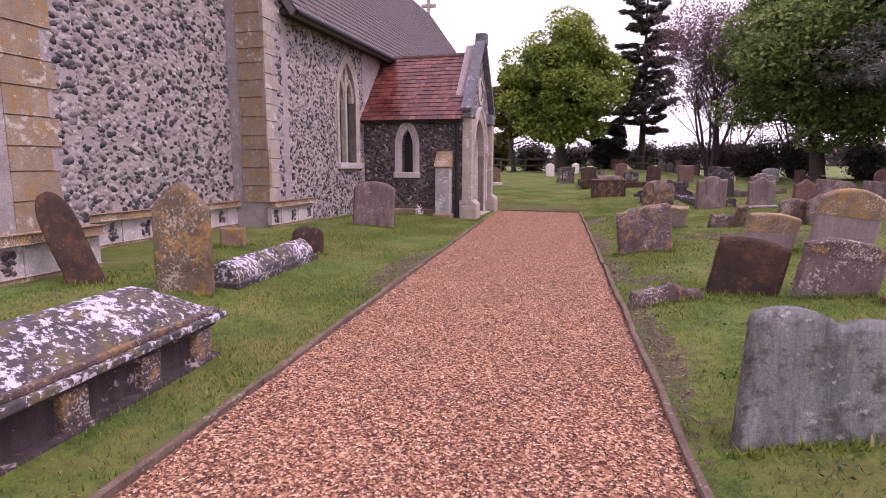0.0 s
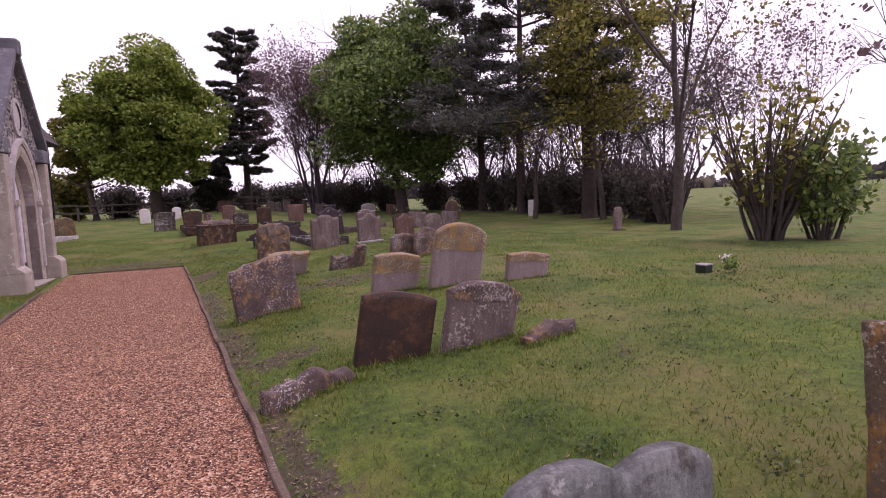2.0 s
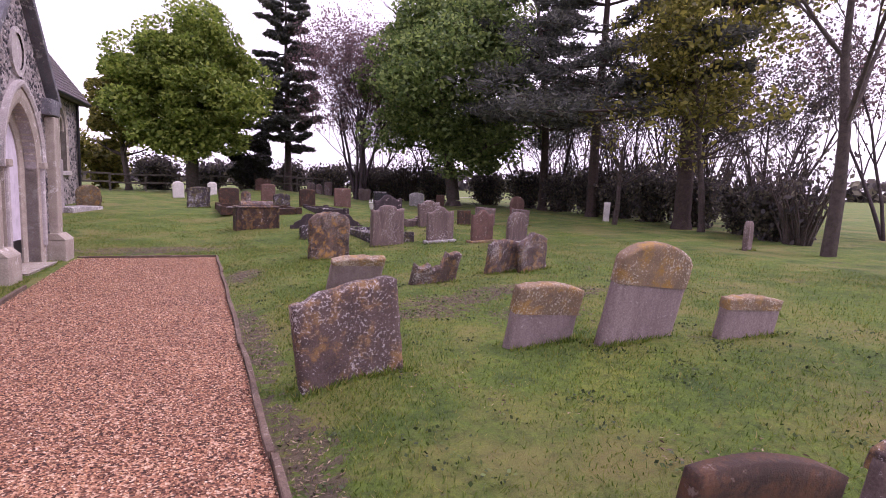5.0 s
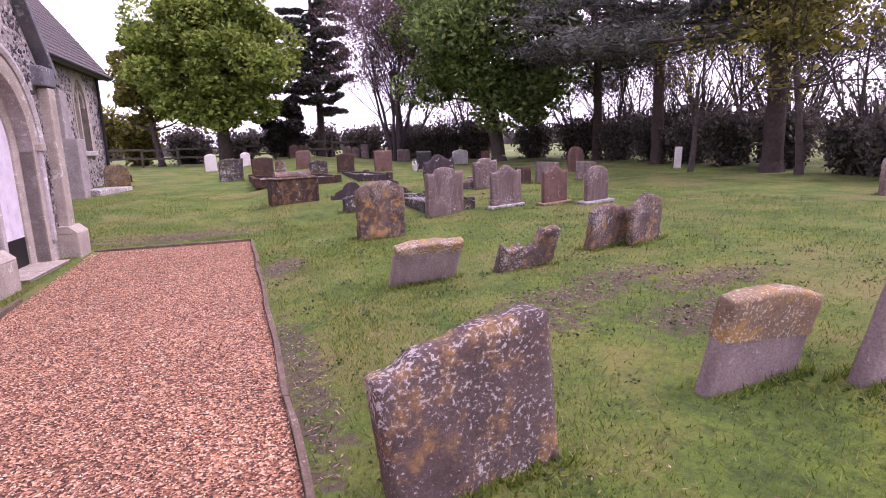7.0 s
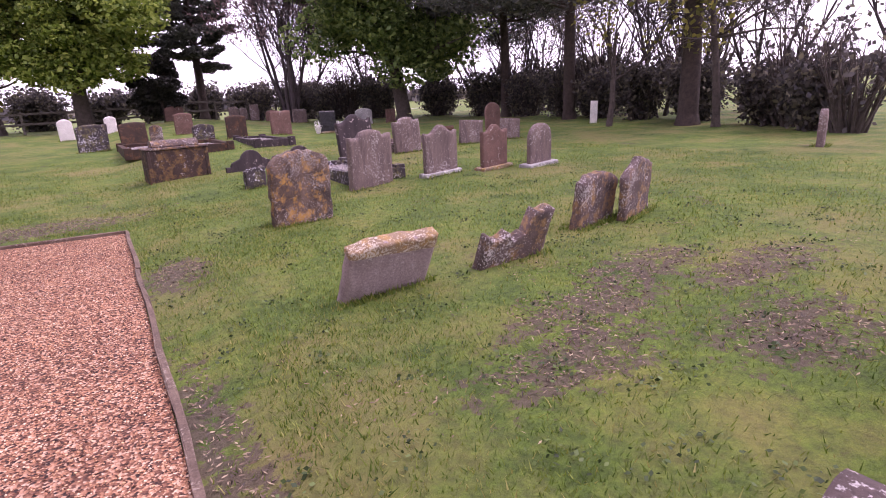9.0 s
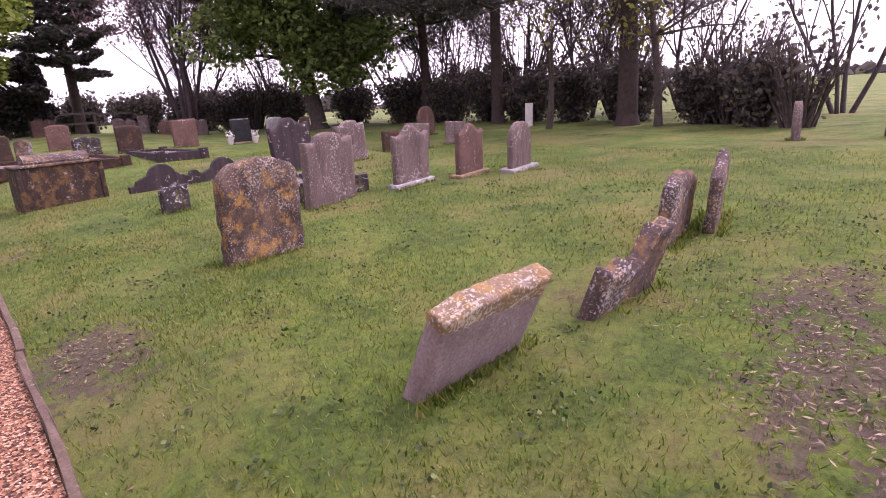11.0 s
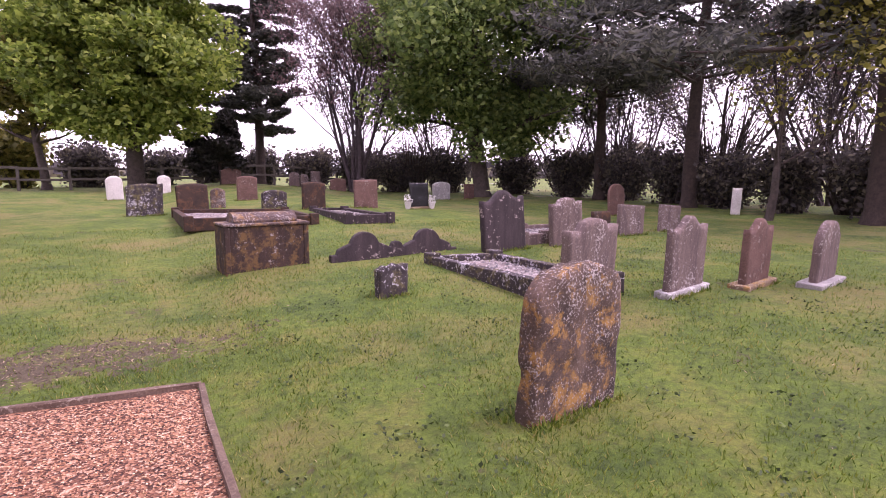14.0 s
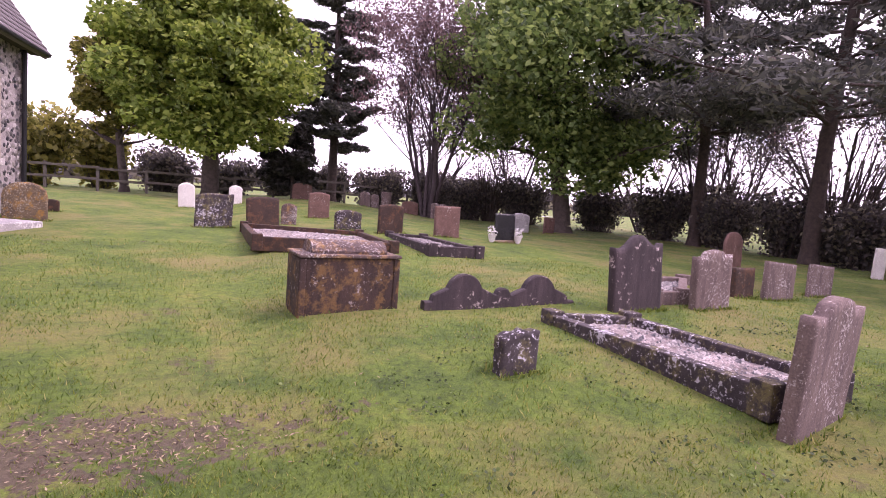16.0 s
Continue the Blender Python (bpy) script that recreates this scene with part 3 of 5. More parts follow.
def kerb_grave(label, corners, height=0.16, fill=None, stone_m=None):
    """A grave with a kerb round it: four kerb stones, a filled bed and corner blocks."""
    cx, cy = sum(c[0] for c in corners) / 4, sum(c[1] for c in corners) / 4
    base = Vector((cx, cy, ground_at(cx, cy)))
    ob = thing("kerbed_grave", Matrix.Translation(base), label, "grave kerb")
    pts = [Vector((x - cx, y - cy, 0)) for x, y in corners]
    for i in range(4):
        a, b = pts[i], pts[(i + 1) % 4]
        ln = (b - a).length
        bm = bmesh.new()
        block(bm, 0.06, ln - 0.06, -0.07, 0.07, -0.08, height, 0.018)
        p = part("kerb_stone", bm, stone_m, ob)
        p.matrix_local = Matrix.Translation(a) @ Matrix.Rotation(math.atan2(b.y - a.y, b.x - a.x), 4, "Z")
        bm = bmesh.new()
        block(bm, -0.1, 0.1, -0.1, 0.1, -0.08, height + 0.05, 0.02)
        q = part("corner_block", bm, stone_m, ob)
        q.matrix_local = Matrix.Translation(a)
    bm = bmesh.new()
    n = 10
    g = [[None] * (n + 1) for _ in range(n + 1)]
    for i in range(n + 1):
        for k in range(n + 1):
            e = pts[0].lerp(pts[1], i / n).lerp(pts[3].lerp(pts[2], i / n), k / n)
            g[i][k] = bm.verts.new((e.x, e.y, height * 0.45 + 0.03 * noise.noise(e * 3 + base)))
    for i in range(n):
        for k in range(n):
            bm.faces.new((g[i][k], g[i + 1][k], g[i + 1][k + 1], g[i][k + 1]))
    part("bed", bm, fill or M_CHIPS, ob, "bed of pale stone chippings")
    rng = np.random.default_rng(int(cx * 10 + cy))
    m = 900
    a, b = 0.06 + 0.88 * rng.random(m), 0.05 + 0.9 * rng.random(m)
    c = np.array([[p.x, p.y] for p in pts])
    q = (c[0] * (1 - a[:, None]) + c[1] * a[:, None]) * (1 - b[:, None]) + (c[3] * (1 - a[:, None]) + c[2] * a[:, None]) * b[:, None]
    r = 0.010 + 0.028 * rng.random(m) ** 2.5
    shape = np.array([[1, 0, 0], [-0.5, 0.87, 0], [-0.5, -0.87, 0], [0, 0, 0.8]])
    v = shape[None] * r[:, None, None] * (0.7 + 0.6 * rng.random((m, 4, 3))) + np.stack([q[:, 0], q[:, 1], np.full(m, height * 0.45 + 0.004)], -1)[:, None]
    f = (np.arange(m)[:, None, None] * 4 + np.array([[0, 1, 3], [1, 2, 3], [2, 0, 3]])[None]).reshape(-1, 3)
    tagged(raw("chipping", v, f, M_FLINT, ob), "scattered stone chippings", kind="stuff")
    return ob

# ---- church ----
CHURCH = Matrix.Translation((-6.39, 18.28, 0.0)) @ Matrix.Rotation(radians(-4.5), 4, "Z") @ Matrix.Diagonal((1, 1, 1.2, 1))


def arch_z(x, hw, spring, apex):
    rise = apex - spring
    r = (rise * rise + hw * hw) / (2 * hw)
    return spring + math.sqrt(max(0.0, r * r - (abs(x) + r - hw) ** 2))


def wall(name, parent, material, m, s0, s1, z0, top, depth, holes=(), label=""):
    """A wall along s with its outer face at depth 0 and pointed openings (centre, half width, sill, spring, apex) cut through it."""
    cuts = {s0, s1}
    for c, hw, sill, spring, apex in holes:
        cuts |= {c + hw * math.sin(i / 12 * math.pi / 2) * sgn for i in range(13) for sgn in (-1, 1)}
    if callable(top):
        cuts |= set(np.linspace(s0, s1, 9)) | {(s0 + s1) / 2}
    cuts = sorted(c for c in cuts if s0 - 1e-6 <= c <= s1 + 1e-6)
    cuts = [c for i, c in enumerate(cuts) if i == 0 or c - cuts[i - 1] > 1e-4]
    height = top if callable(top) else (lambda s: top)
    bm = bmesh.new()

    def quad(*pts):
        bm.faces.new([bm.verts.new(m @ Vector((s, -d, z))) for s, d, z in pts])

    for a, b in zip(cuts, cuts[1:]):
        mid = (a + b) / 2
        hole = [h for h in holes if abs(mid - h[0]) < h[1]]
        spans = [((z0, z0), (height(a), height(b)))]
        if hole:
            c, hw, sill, spring, apex = hole[0]
            za, zb = arch_z(a - c, hw, spring, apex), arch_z(b - c, hw, spring, apex)
            spans = [((z0, z0), (sill, sill)), ((za, zb), (height(a), height(b)))]
            quad((a, 0, sill), (b, 0, sill), (b, depth, sill), (a, depth, sill))
            quad((a, 0, za), (b, 0, zb), (b, depth, zb), (a, depth, za))
        for (la, lb), (ha, hb) in spans:
            for d in (0, depth):
                quad((a, d, la), (b, d, lb), (b, d, hb), (a, d, ha))
        quad((a, 0, height(a)), (b, 0, height(b)), (b, depth, height(b)), (a, depth, height(a)))
    for c, hw, sill, spring, apex in holes:
        for s in (c - hw, c + hw):
            quad((s, 0, sill), (s, depth, sill), (s, depth, spring), (s, 0, spring))
    for s in (s0, s1):
        quad((s, 0, z0), (s, depth, z0), (s, depth, height(s)), (s, 0, height(s)))
    bmesh.ops.remove_doubles(bm, verts=bm.verts, dist=1e-4)
    return part(name, bm, material, parent, label)


def arch_ring(name, parent, material, m, c, hw_in, hw_out, sill, spring, apex_in, apex_out, d0, d1, label="", feet=True):
    """A moulded band of dressed stone round a pointed opening, from depth d0 (outside) to d1."""
    n = 14
    inner, outer = [], []
    for i in range(-n, n + 1):
        q = math.sin(i / n * math.pi / 2)
        inner.append((c + q * hw_in, arch_z(q * hw_in, hw_in, spring, apex_in)))
        outer.append((c + q * hw_out, arch_z(q * hw_out, hw_out, spring, apex_out)))
    if feet:
        inner = [(c - hw_in, sill)] + inner + [(c + hw_in, sill)]
        outer = [(c - hw_out, sill)] + outer + [(c + hw_out, sill)]
    bm = bmesh.new()
    rings = [[bm.verts.new(m @ Vector((s, -d, z))) for s, z in line] for line, d in ((inner, d1), (inner, d0 + 0.03), (inner[:0] + [((a[0] + b[0]) / 2, (a[1] + b[1]) / 2) for a, b in zip(inner, outer)], d0), (outer, d0), (outer, d1))]
    for k in range(len(rings)):
        r0, r1 = rings[k], rings[(k + 1) % len(rings)]
        for i in range(len(r0) - 1):
            bm.faces.new((r0[i], r0[i + 1], r1[i + 1], r1[i]))
    for i in (0, -1):
        bm.faces.new([r[i] for r in rings])
    return part(name, bm, material, parent, label)


def cbox(name, parent, material, u0, u1, v0, v1, z0, z1, bevel=0.015, label=""):
    bm = bmesh.new()
    block(bm, u0, u1, v0, v1, z0, z1, bevel)
    return part(name, bm, material, parent, label)


def flints(name, parent, material, m, s0, s1, z0, top, density, holes, seed, size=(0.022, 0.05), apart=False):
    """Rounded flint nodules bedded in the face of a wall, leaving the openings clear."""
    rng = random.Random(seed)
    high = top if callable(top) else (lambda s: top)
    zmax = max(high(s0 + (s1 - s0) * i / 8) for i in range(9))
    n = int(density * (s1 - s0) * (zmax - z0))
    shape = np.array([[0.9, 0.25, 0], [0.35, 0.9, 0], [-0.6, 0.8, 0], [-1, -0.1, 0], [-0.4, -0.85, 0], [0.55, -0.75, 0],
                      [0.45, 0.1, 0.75], [-0.1, 0.45, 0.8], [-0.45, -0.15, 0.72], [0.05, -0.4, 0.7]])
    face = [(0, 1, 6), (1, 7, 6), (1, 2, 7), (2, 8, 7), (2, 3, 8), (3, 4, 8), (4, 9, 8), (4, 5, 9), (5, 6, 9), (5, 0, 6), (6, 7, 8), (6, 8, 9)]
    verts, faces, shared, made = [], [], [], 0
    for _ in range(n):
        s, z = rng.uniform(s0, s1), rng.uniform(z0, zmax)
        if z > high(s) - 0.05:
            continue
        if any(abs(s - c) < hw + 0.02 and sill - 0.05 < z < (spring if abs(s - c) > hw else arch_z(s - c, hw, spring, apex)) + 0.04 for c, hw, sill, spring, apex in holes):
            continue
        r = rng.uniform(*size)
        a, sx, sy = rng.uniform(-0.5, 0.5), r * rng.uniform(1.0, 1.7), r * rng.uniform(0.7, 1.0)
        if apart and made < 280:
            if len(shared) < 6:
                me = bpy.data.meshes.new(name)
                pts = shape * np.array([1.3, 0.85, 0.45]) * (1 + 0.18 * np.random.default_rng(seed + len(shared)).normal(size=shape.shape))
                me.from_pydata([tuple(p) for p in pts], [], face)
                me.materials.append(material)
                shared.append(me)
            ob = new("flint", shared[made % 6])
            ob.parent = parent
            ob.matrix_local = m @ Matrix.Translation((s, 0.004, z)) @ Matrix(((math.cos(a) * r, -math.sin(a) * r, 0, 0), (0, 0, r, 0), (math.sin(a) * r, math.cos(a) * r, 0, 0), (0, 0, 0, 1)))
            made += 1
            continue
        k = len(verts)
        for q in shape:
            u, w = q[0] * sx * rng.uniform(0.85, 1.15), q[1] * sy * rng.uniform(0.85, 1.15)
            verts.append(m @ Vector((s + u * math.cos(a) - w * math.sin(a), q[2] * r * 0.45 + 0.002, z + u * math.sin(a) + w * math.cos(a))))
        faces += [tuple(k + i for i in f) for f in face]
    if faces:
        tagged(raw(name, verts, faces, material, parent), kind="stuff")


def roof_plane(name, parent, material, corners, thick, label=""):
    bm = bmesh.new()
    a, b, c, d = (Vector(p) for p in corners)
    nrm = (b - a).cross(d - a).normalized() * thick
    low = [bm.verts.new(p - nrm) for p in (a, b, c, d)]
    top = [bm.verts.new(p) for p in (a, b, c, d)]
    bm.faces.new(top)
    bm.faces.new(low)
    for i in range(4):
        bm.faces.new((low[i], low[(i + 1) % 4], top[(i + 1) % 4], top[i]))
    return part(name, bm, material, parent, label)


def tiles(name, parent, material, a, b, d, rows, cols, apart, seed):
    """Courses of overlapping tiles on the slope with eaves a to b and verge a to d."""
    a, b, d = Vector(a), Vector(b), Vector(d)
    along, up = (b - a), (d - a)
    e1, e2 = along.normalized(), up.normalized()
    nrm = e1.cross(e2)
    if nrm.z < 0:
        nrm = -nrm
    w, h = along.length / cols, up.length / rows
    rng = random.Random(seed)
    me = bpy.data.meshes.new(name)
    bm = bmesh.new()
    block(bm, 0.003, w - 0.003, -0.03, h + 0.03, 0, 0.016)
    bm.to_mesh(me)
    bm.free()
    me.materials.append(material)
    verts, faces = [], []
    proto = [v.co.copy() for v in me.vertices]
    polys = [tuple(p.vertices) for p in me.polygons]
    tip = Matrix.Rotation(radians(-4.5), 4, "X")
    for r in range(rows):
        for c in range(cols):
            o = a + e1 * (w * c) + e2 * (h * r) + nrm * (0.022 + rng.uniform(0, 0.006))
            m = Matrix(((e1.x, e2.x, nrm.x, o.x), (e1.y, e2.y, nrm.y, o.y), (e1.z, e2.z, nrm.z, o.z), (0, 0, 0, 1))) @ tip
            if apart:
                ob = new(name, me)
                ob.parent = parent
                ob.matrix_local = m
            else:
                k = len(verts)
                verts += [m @ p for p in proto]
                faces += [tuple(k + i for i in f) for f in polys]
    if not apart:
        tagged(raw(name, verts, faces, material, parent), kind="stuff")


def window(parent, m, c, hw, sill, spring, apex, lights, dressing, label):
    """A pointed window: moulded surround, sill, glass and stone tracery."""
    ob = thing("window", Matrix(), label, "window")
    ob.parent = parent
    del ob["category"]
    arch_ring("surround", ob, dressing, m, c, hw, hw + 0.2, sill, spring, apex, apex + 0.25, -0.035, 0.28)
    bm = bmesh.new()
    block(bm, c - hw - 0.22, c + hw + 0.22, -0.12, 0.25, sill - 0.14, sill, 0.02, None)
    for v in bm.verts:
        v.co = m @ Vector((v.co.x, -v.co.y, v.co.z))
    part("window_sill", bm, M_PALE, ob)
    bm = bmesh.new()
    n = 12
    pts = [(c - hw, sill)] + [(c + hw * math.sin(i / n * math.pi / 2), arch_z(hw * math.sin(i / n * math.pi / 2), hw, spring, apex)) for i in range(-n, n + 1)] + [(c + hw, sill)]
    bm.faces.new([bm.verts.new(m @ Vector((s, -0.22, z))) for s, z in pts])
    part("pane", bm, M_GLASS, ob, "dark leaded glass")
    if lights == 2:
        bm = bmesh.new()
        block(bm, c - 0.055, c + 0.055, -0.20, -0.04, sill, apex - 0.25, 0.02, m)
        part("mullion", bm, dressing, ob)
        q = hw / 2
        for k in (-1, 1):
            arch_ring("light_head", ob, dressing, m, c + k * q, q - 0.06, q + 0.01, spring - 0.05, spring, spring + 0.38, spring + 0.48, 0.06, 0.2)
        arch_ring("tracery_eye", ob, dressing, m, c, 0.09, 0.17, spring + 0.45, spring + 0.5, spring + 0.72, spring + 0.8, 0.06, 0.2)
    return ob


def quoins(parent, m, s, z0, z1, wide, narrow, seed, proud=0.012, material=None):
    """Alternate long and short corner stones up an edge, to the positive side of s."""
    rng = random.Random(seed)
    z, k = z0, 0
    while z < z1:
        h = rng.uniform(0.24, 0.34)
        bm = bmesh.new()
        block(bm, s, s + (wide if k % 2 else narrow) * rng.uniform(0.9, 1.1) * 1.0, -0.06, proud, z + 0.004, min(z + h, z1) - 0.004, 0.008, m)
        part("quoin", bm, material or M_DRESSED, parent)
        z += h
        k += 1


def build_church():
    ch = thing("church", CHURCH, "flint church with stone dressings and a tiled gabled porch", "church")
    # local frames: x along the wall as seen from outside, y out of it, z up
    south = Matrix.Rotation(radians(90), 4, "Z") @ Matrix.Diagonal((1, -1, 1, 1))   # along +v, outwards +u

    def facing_u(u):
        return Matrix.Translation((u, 0, 0)) @ Matrix(((0, 1, 0, 0), (1, 0, 0, 0), (0, 0, 1, 0), (0, 0, 0, 1)))

    def facing_west(v):
        return Matrix.Translation((0, v, 0)) @ Matrix(((1, 0, 0, 0), (0, -1, 0, 0), (0, 0, 1, 0), (0, 0, 0, 1)))

    # nave and chancel
    nw = (-1.0, 0.5, 1.32, 2.75, 3.55)
    cw = [(15.6, 0.62, 1.6, 2.95, 3.7)]
    mu = facing_u(0.0)
    wall("nave_wall", ch, M_MORTAR, mu, -4.3, 17.9, -0.3, 4.35, 0.7, [nw] + cw, "flint rubble nave wall")
    clear = (nw[0], nw[1] + 0.2, nw[2] - 0.15, nw[3], nw[4] + 0.25)
    flints("flint_facing", ch, M_FLINT, mu, -4.0, 0.0, 0.0, 4.3, 290, [clear], 3)
    flints("flint_facing", ch, M_FLINT, mu, 11.0, 17.7, 0.0, 4.3, 70, [(15.6, 0.84, 1.45, 2.95, 3.95)], 4, (0.04, 0.07))
    window(ch, mu, *nw, 2, M_DRESSED, "tall two-light window with stone tracery")
    window(ch, mu, *cw[0], 2, M_DRESSED, "two-light chancel window with stone tracery")
    wall("east_wall", ch, M_MORTAR, Matrix.Translation((0, 17.9, 0)) @ Matrix(((1, 0, 0, 0), (0, 1, 0, 0), (0, 0, 1, 0), (0, 0, 0, 1))), -7.5, 0.0, -0.3, lambda s: 4.35 + 1.15 * (3.75 - abs(s + 3.75)), 0.6)
    wall("north_wall", ch, M_MORTAR, facing_u(-7.5) @ Matrix.Diagonal((1, -1, 1, 1)), -4.3, 17.9, -0.3, 4.35, 0.6)
    roof_plane("nave_roof", ch, M_ROOFSLATE, [(0.42, -4.3, 3.98), (0.42, 18.3, 3.98), (-3.75, 18.3, 8.75), (-3.75, -4.3, 8.75)], 0.14, "steep roof of old grey-brown tiles")
    roof_plane("nave_roof", ch, M_ROOFSLATE, [(-7.9, 18.3, 3.98), (-7.9, -4.3, 3.98), (-3.75, -4.3, 8.75), (-3.75, 18.3, 8.75)], 0.14)
    tiles("nave_tile", ch, M_ROOFSLATE, (0.42, -4.3, 3.98), (0.42, 18.3, 3.98), (-3.75, -4.3, 8.75), 34, 90, False, 3)
    cbox("eaves_board", ch, M_DARKWOOD, 0.0, 0.36, -4.25, 18.2, 3.93, 4.03, 0.01)
    cbox("gutter", ch, M_IRON, 0.38, 0.48, -4.25, 18.2, 3.92, 4.0, 0.03)
    # gable cross
    bm = bmesh.new()
    block(bm, -3.84, -3.66, 18.0, 18.2, 8.4, 9.5, 0.03)
    block(bm, -4.2, -3.3, 18.02, 18.18, 9.05, 9.22, 0.03)
    part("gable_cross", bm, M_DRESSED, ch, "small stone cross on the roof ridge")
    # chancel buttress, downpipe
    cbox("buttress", ch, M_MORTAR, 0, 0.75, 12.2, 12.9, -0.2, 1.9, 0.03)
    cbox("buttress", ch, M_MORTAR, 0, 0.45, 12.25, 12.85, 1.9, 3.1, 0.03)
    cbox("downpipe", ch, M_IRON, 0.04, 0.14, 17.55, 17.65, 0, 3.95, 0.03)

    # tower: recessed flint wall between two stepped buttresses, on a chequered plinth
    tu = facing_u(-0.9)
    wall("tower_wall", ch, M_MORTAR, tu, -9.7, -4.3, -0.3, 13.0, 0.9, (), "dark flint tower wall")
    wall("tower_return_wall", ch, M_MORTAR, facing_west(-10.5), -6.5, -0.9, -0.3, 13.0, 0.8)
    flints("flint_facing", ch, M_FLINT, tu, -9.6, -4.9, 0.5, 7.2, 190, (), 6, (0.026, 0.055))
    cbox("buttress", ch, M_MORTAR, -0.9, 0.0, -4.9, -4.25, -0.2, 9.0, 0.02)
    quoins(ch, facing_u(0.0), -4.9, 0.6, 6.5, 0.42, 0.26, 4, 0.015, M_DRESSED)
    quoins(ch, facing_west(-4.9), -0.62, 0.6, 6.5, 0.6, 0.6, 5, 0.015, M_QUOIN)
    cbox("buttress", ch, M_MORTAR, -0.9, 0.45, -10.9, -9.65, -0.2, 9.0, 0.02)
    quoins(ch, facing_u(0.45), -10.6, 0.6, 6.5, 0.62, 0.5, 6, 0.015, M_QUOIN)
    flints("flint_facing", ch, M_FLINT, facing_u(0.45), -9.98, -9.66, 0.6, 6.5, 230, (), 8)
    flints("flint_facing", ch, M_FLINT, facing_u(0.0), -4.45, -4.26, 0.5, 4.3, 230, (), 9)
    # chequered plinth: pale stones with dark flint panels, under a moulded course
    for u, s0, s1, sd in ((-0.9, -9.65, -4.9, 1), (0.0, -4.95, -3.2, 2), (0.45, -10.95, -9.6, 3)):
        fu = facing_u(u)
        bm = bmesh.new()
        block(bm, s0, s1, -0.02, 0.16, 0.52, 0.62, 0.03, fu)
        part("plinth_course", bm, M_PINKTOP, ch, "mossy moulded stone course")
        bm = bmesh.new()
        block(bm, s0, s1, -0.02, 0.10, -0.2, 0.20, 0.012, fu)
        part("plinth_footing", bm, M_PINKTOP, ch)
        n = max(2, round((s1 - s0) / 0.34))
        for i in range(n):
            a, b = s0 + (s1 - s0) * i / n, s0 + (s1 - s0) * (i + 1) / n
            bm = bmesh.new()
            if i % 2:
                block(bm, a + 0.008, b - 0.008, -0.02, 0.085, 0.2, 0.52, 0.01, fu)
                part("plinth_stone", bm, M_PALE, ch)
            else:
                block(bm, a, b, -0.02, 0.07, 0.2, 0.52, 0.0, fu)
                part("plinth_panel", bm, M_PALE, ch)
                t = (b - a) * 0.3
                flints("plinth_flint_facing", ch, M_FLINT_DARK, Matrix.Translation((0.07, 0, 0)) @ fu, a + t, b - t, 0.24, 0.5, 900, (), sd * 50 + i, (0.025, 0.04))

    # porch
    pw = (1.35, 0.17, 1.1, 1.72, 2.12)
    door = (1.62, 0.72, -0.2, 1.5, 2.42)
    side = facing_west(0.05)
    front = facing_u(3.12)
    eave, ridge = 2.45, 4.02
    # side walls turned from the sun: their shade is painted with darker mortar
    wall("porch_wall", ch, M_MORTAR_SHADED, side, 0.0, 3.12, -0.2, eave, 0.4, [pw], "flint porch side wall with shade in its colour")
    wall("porch_wall", ch, M_MORTAR_SHADED, Matrix.Translation((0, 3.15, 0)), 0.0, 3.12, -0.2, eave, 0.4)
    gable = lambda s: eave + 0.1 + (ridge + 0.12 - eave) * (1 - abs(s - 1.6) / 1.55)
    wall("porch_front", ch, M_MORTAR, front, 0.05, 3.15, -0.2, gable, 0.42, [door], "flint porch gable wall")
    # darker flint here also carries the side's shade
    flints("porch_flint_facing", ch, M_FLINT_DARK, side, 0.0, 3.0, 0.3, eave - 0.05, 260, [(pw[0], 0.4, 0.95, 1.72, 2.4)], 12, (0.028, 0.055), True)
    flints("porch_flint_facing", ch, M_FLINT, front, 0.2, 3.0, 0.35, gable, 330, [(door[0], door[1] + 0.26, -0.2, 1.5, 2.8)], 13, (0.024, 0.045))
    window(ch, side, *pw, 1, M_PALE, "small pointed porch window in a pale stone surround")
    arch_ring("door_surround", ch, M_DRESSED, front, door[0], door[1], door[1] + 0.17, -0.1, door[3], door[4], door[4] + 0.2, -0.05, 0.3, "moulded stone door arch")
    arch_ring("inner_arch", ch, M_DRESSED, front, door[0], door[1] - 0.14, door[1] + 0.01, -0.1, door[3], door[4] - 0.16, door[4], 0.18, 0.4)
    arch_ring("hood_mould", ch, M_PALE, front, door[0], door[1] + 0.18, door[1] + 0.26, door[3] - 0.02, door[3], door[4] + 0.22, door[4] + 0.32, -0.1, 0.05, "", False)
    # door leaf of upright boards over a dark foot board
    for i in range(6):
        a = door[0] - 0.6 + 0.2 * i
        bm = bmesh.new()
        zt = max(arch_z(a - door[0], 0.6, 1.5, 2.28), arch_z(a + 0.2 - door[0], 0.6, 1.5, 2.28))
        block(bm, a + 0.003, a + 0.197, -0.3, -0.24, 0.42, zt, 0.006, front)
        part("door_board", bm, M_DOOR, ch)
    bm = bmesh.new()
    block(bm, door[0] - 0.6, door[0] + 0.6, -0.32, -0.24, -0.05, 0.42, 0.01, front)
    part("door_foot", bm, M_IRON, ch, "dark lower door panel")
    bm = bmesh.new()
    block(bm, door[0] - 0.75, door[0] + 0.75, -0.45, 0.25, -0.1, 0.05, 0.02, front)
    part("door_step", bm, M_DRESSED, ch, "worn stone doorstep")
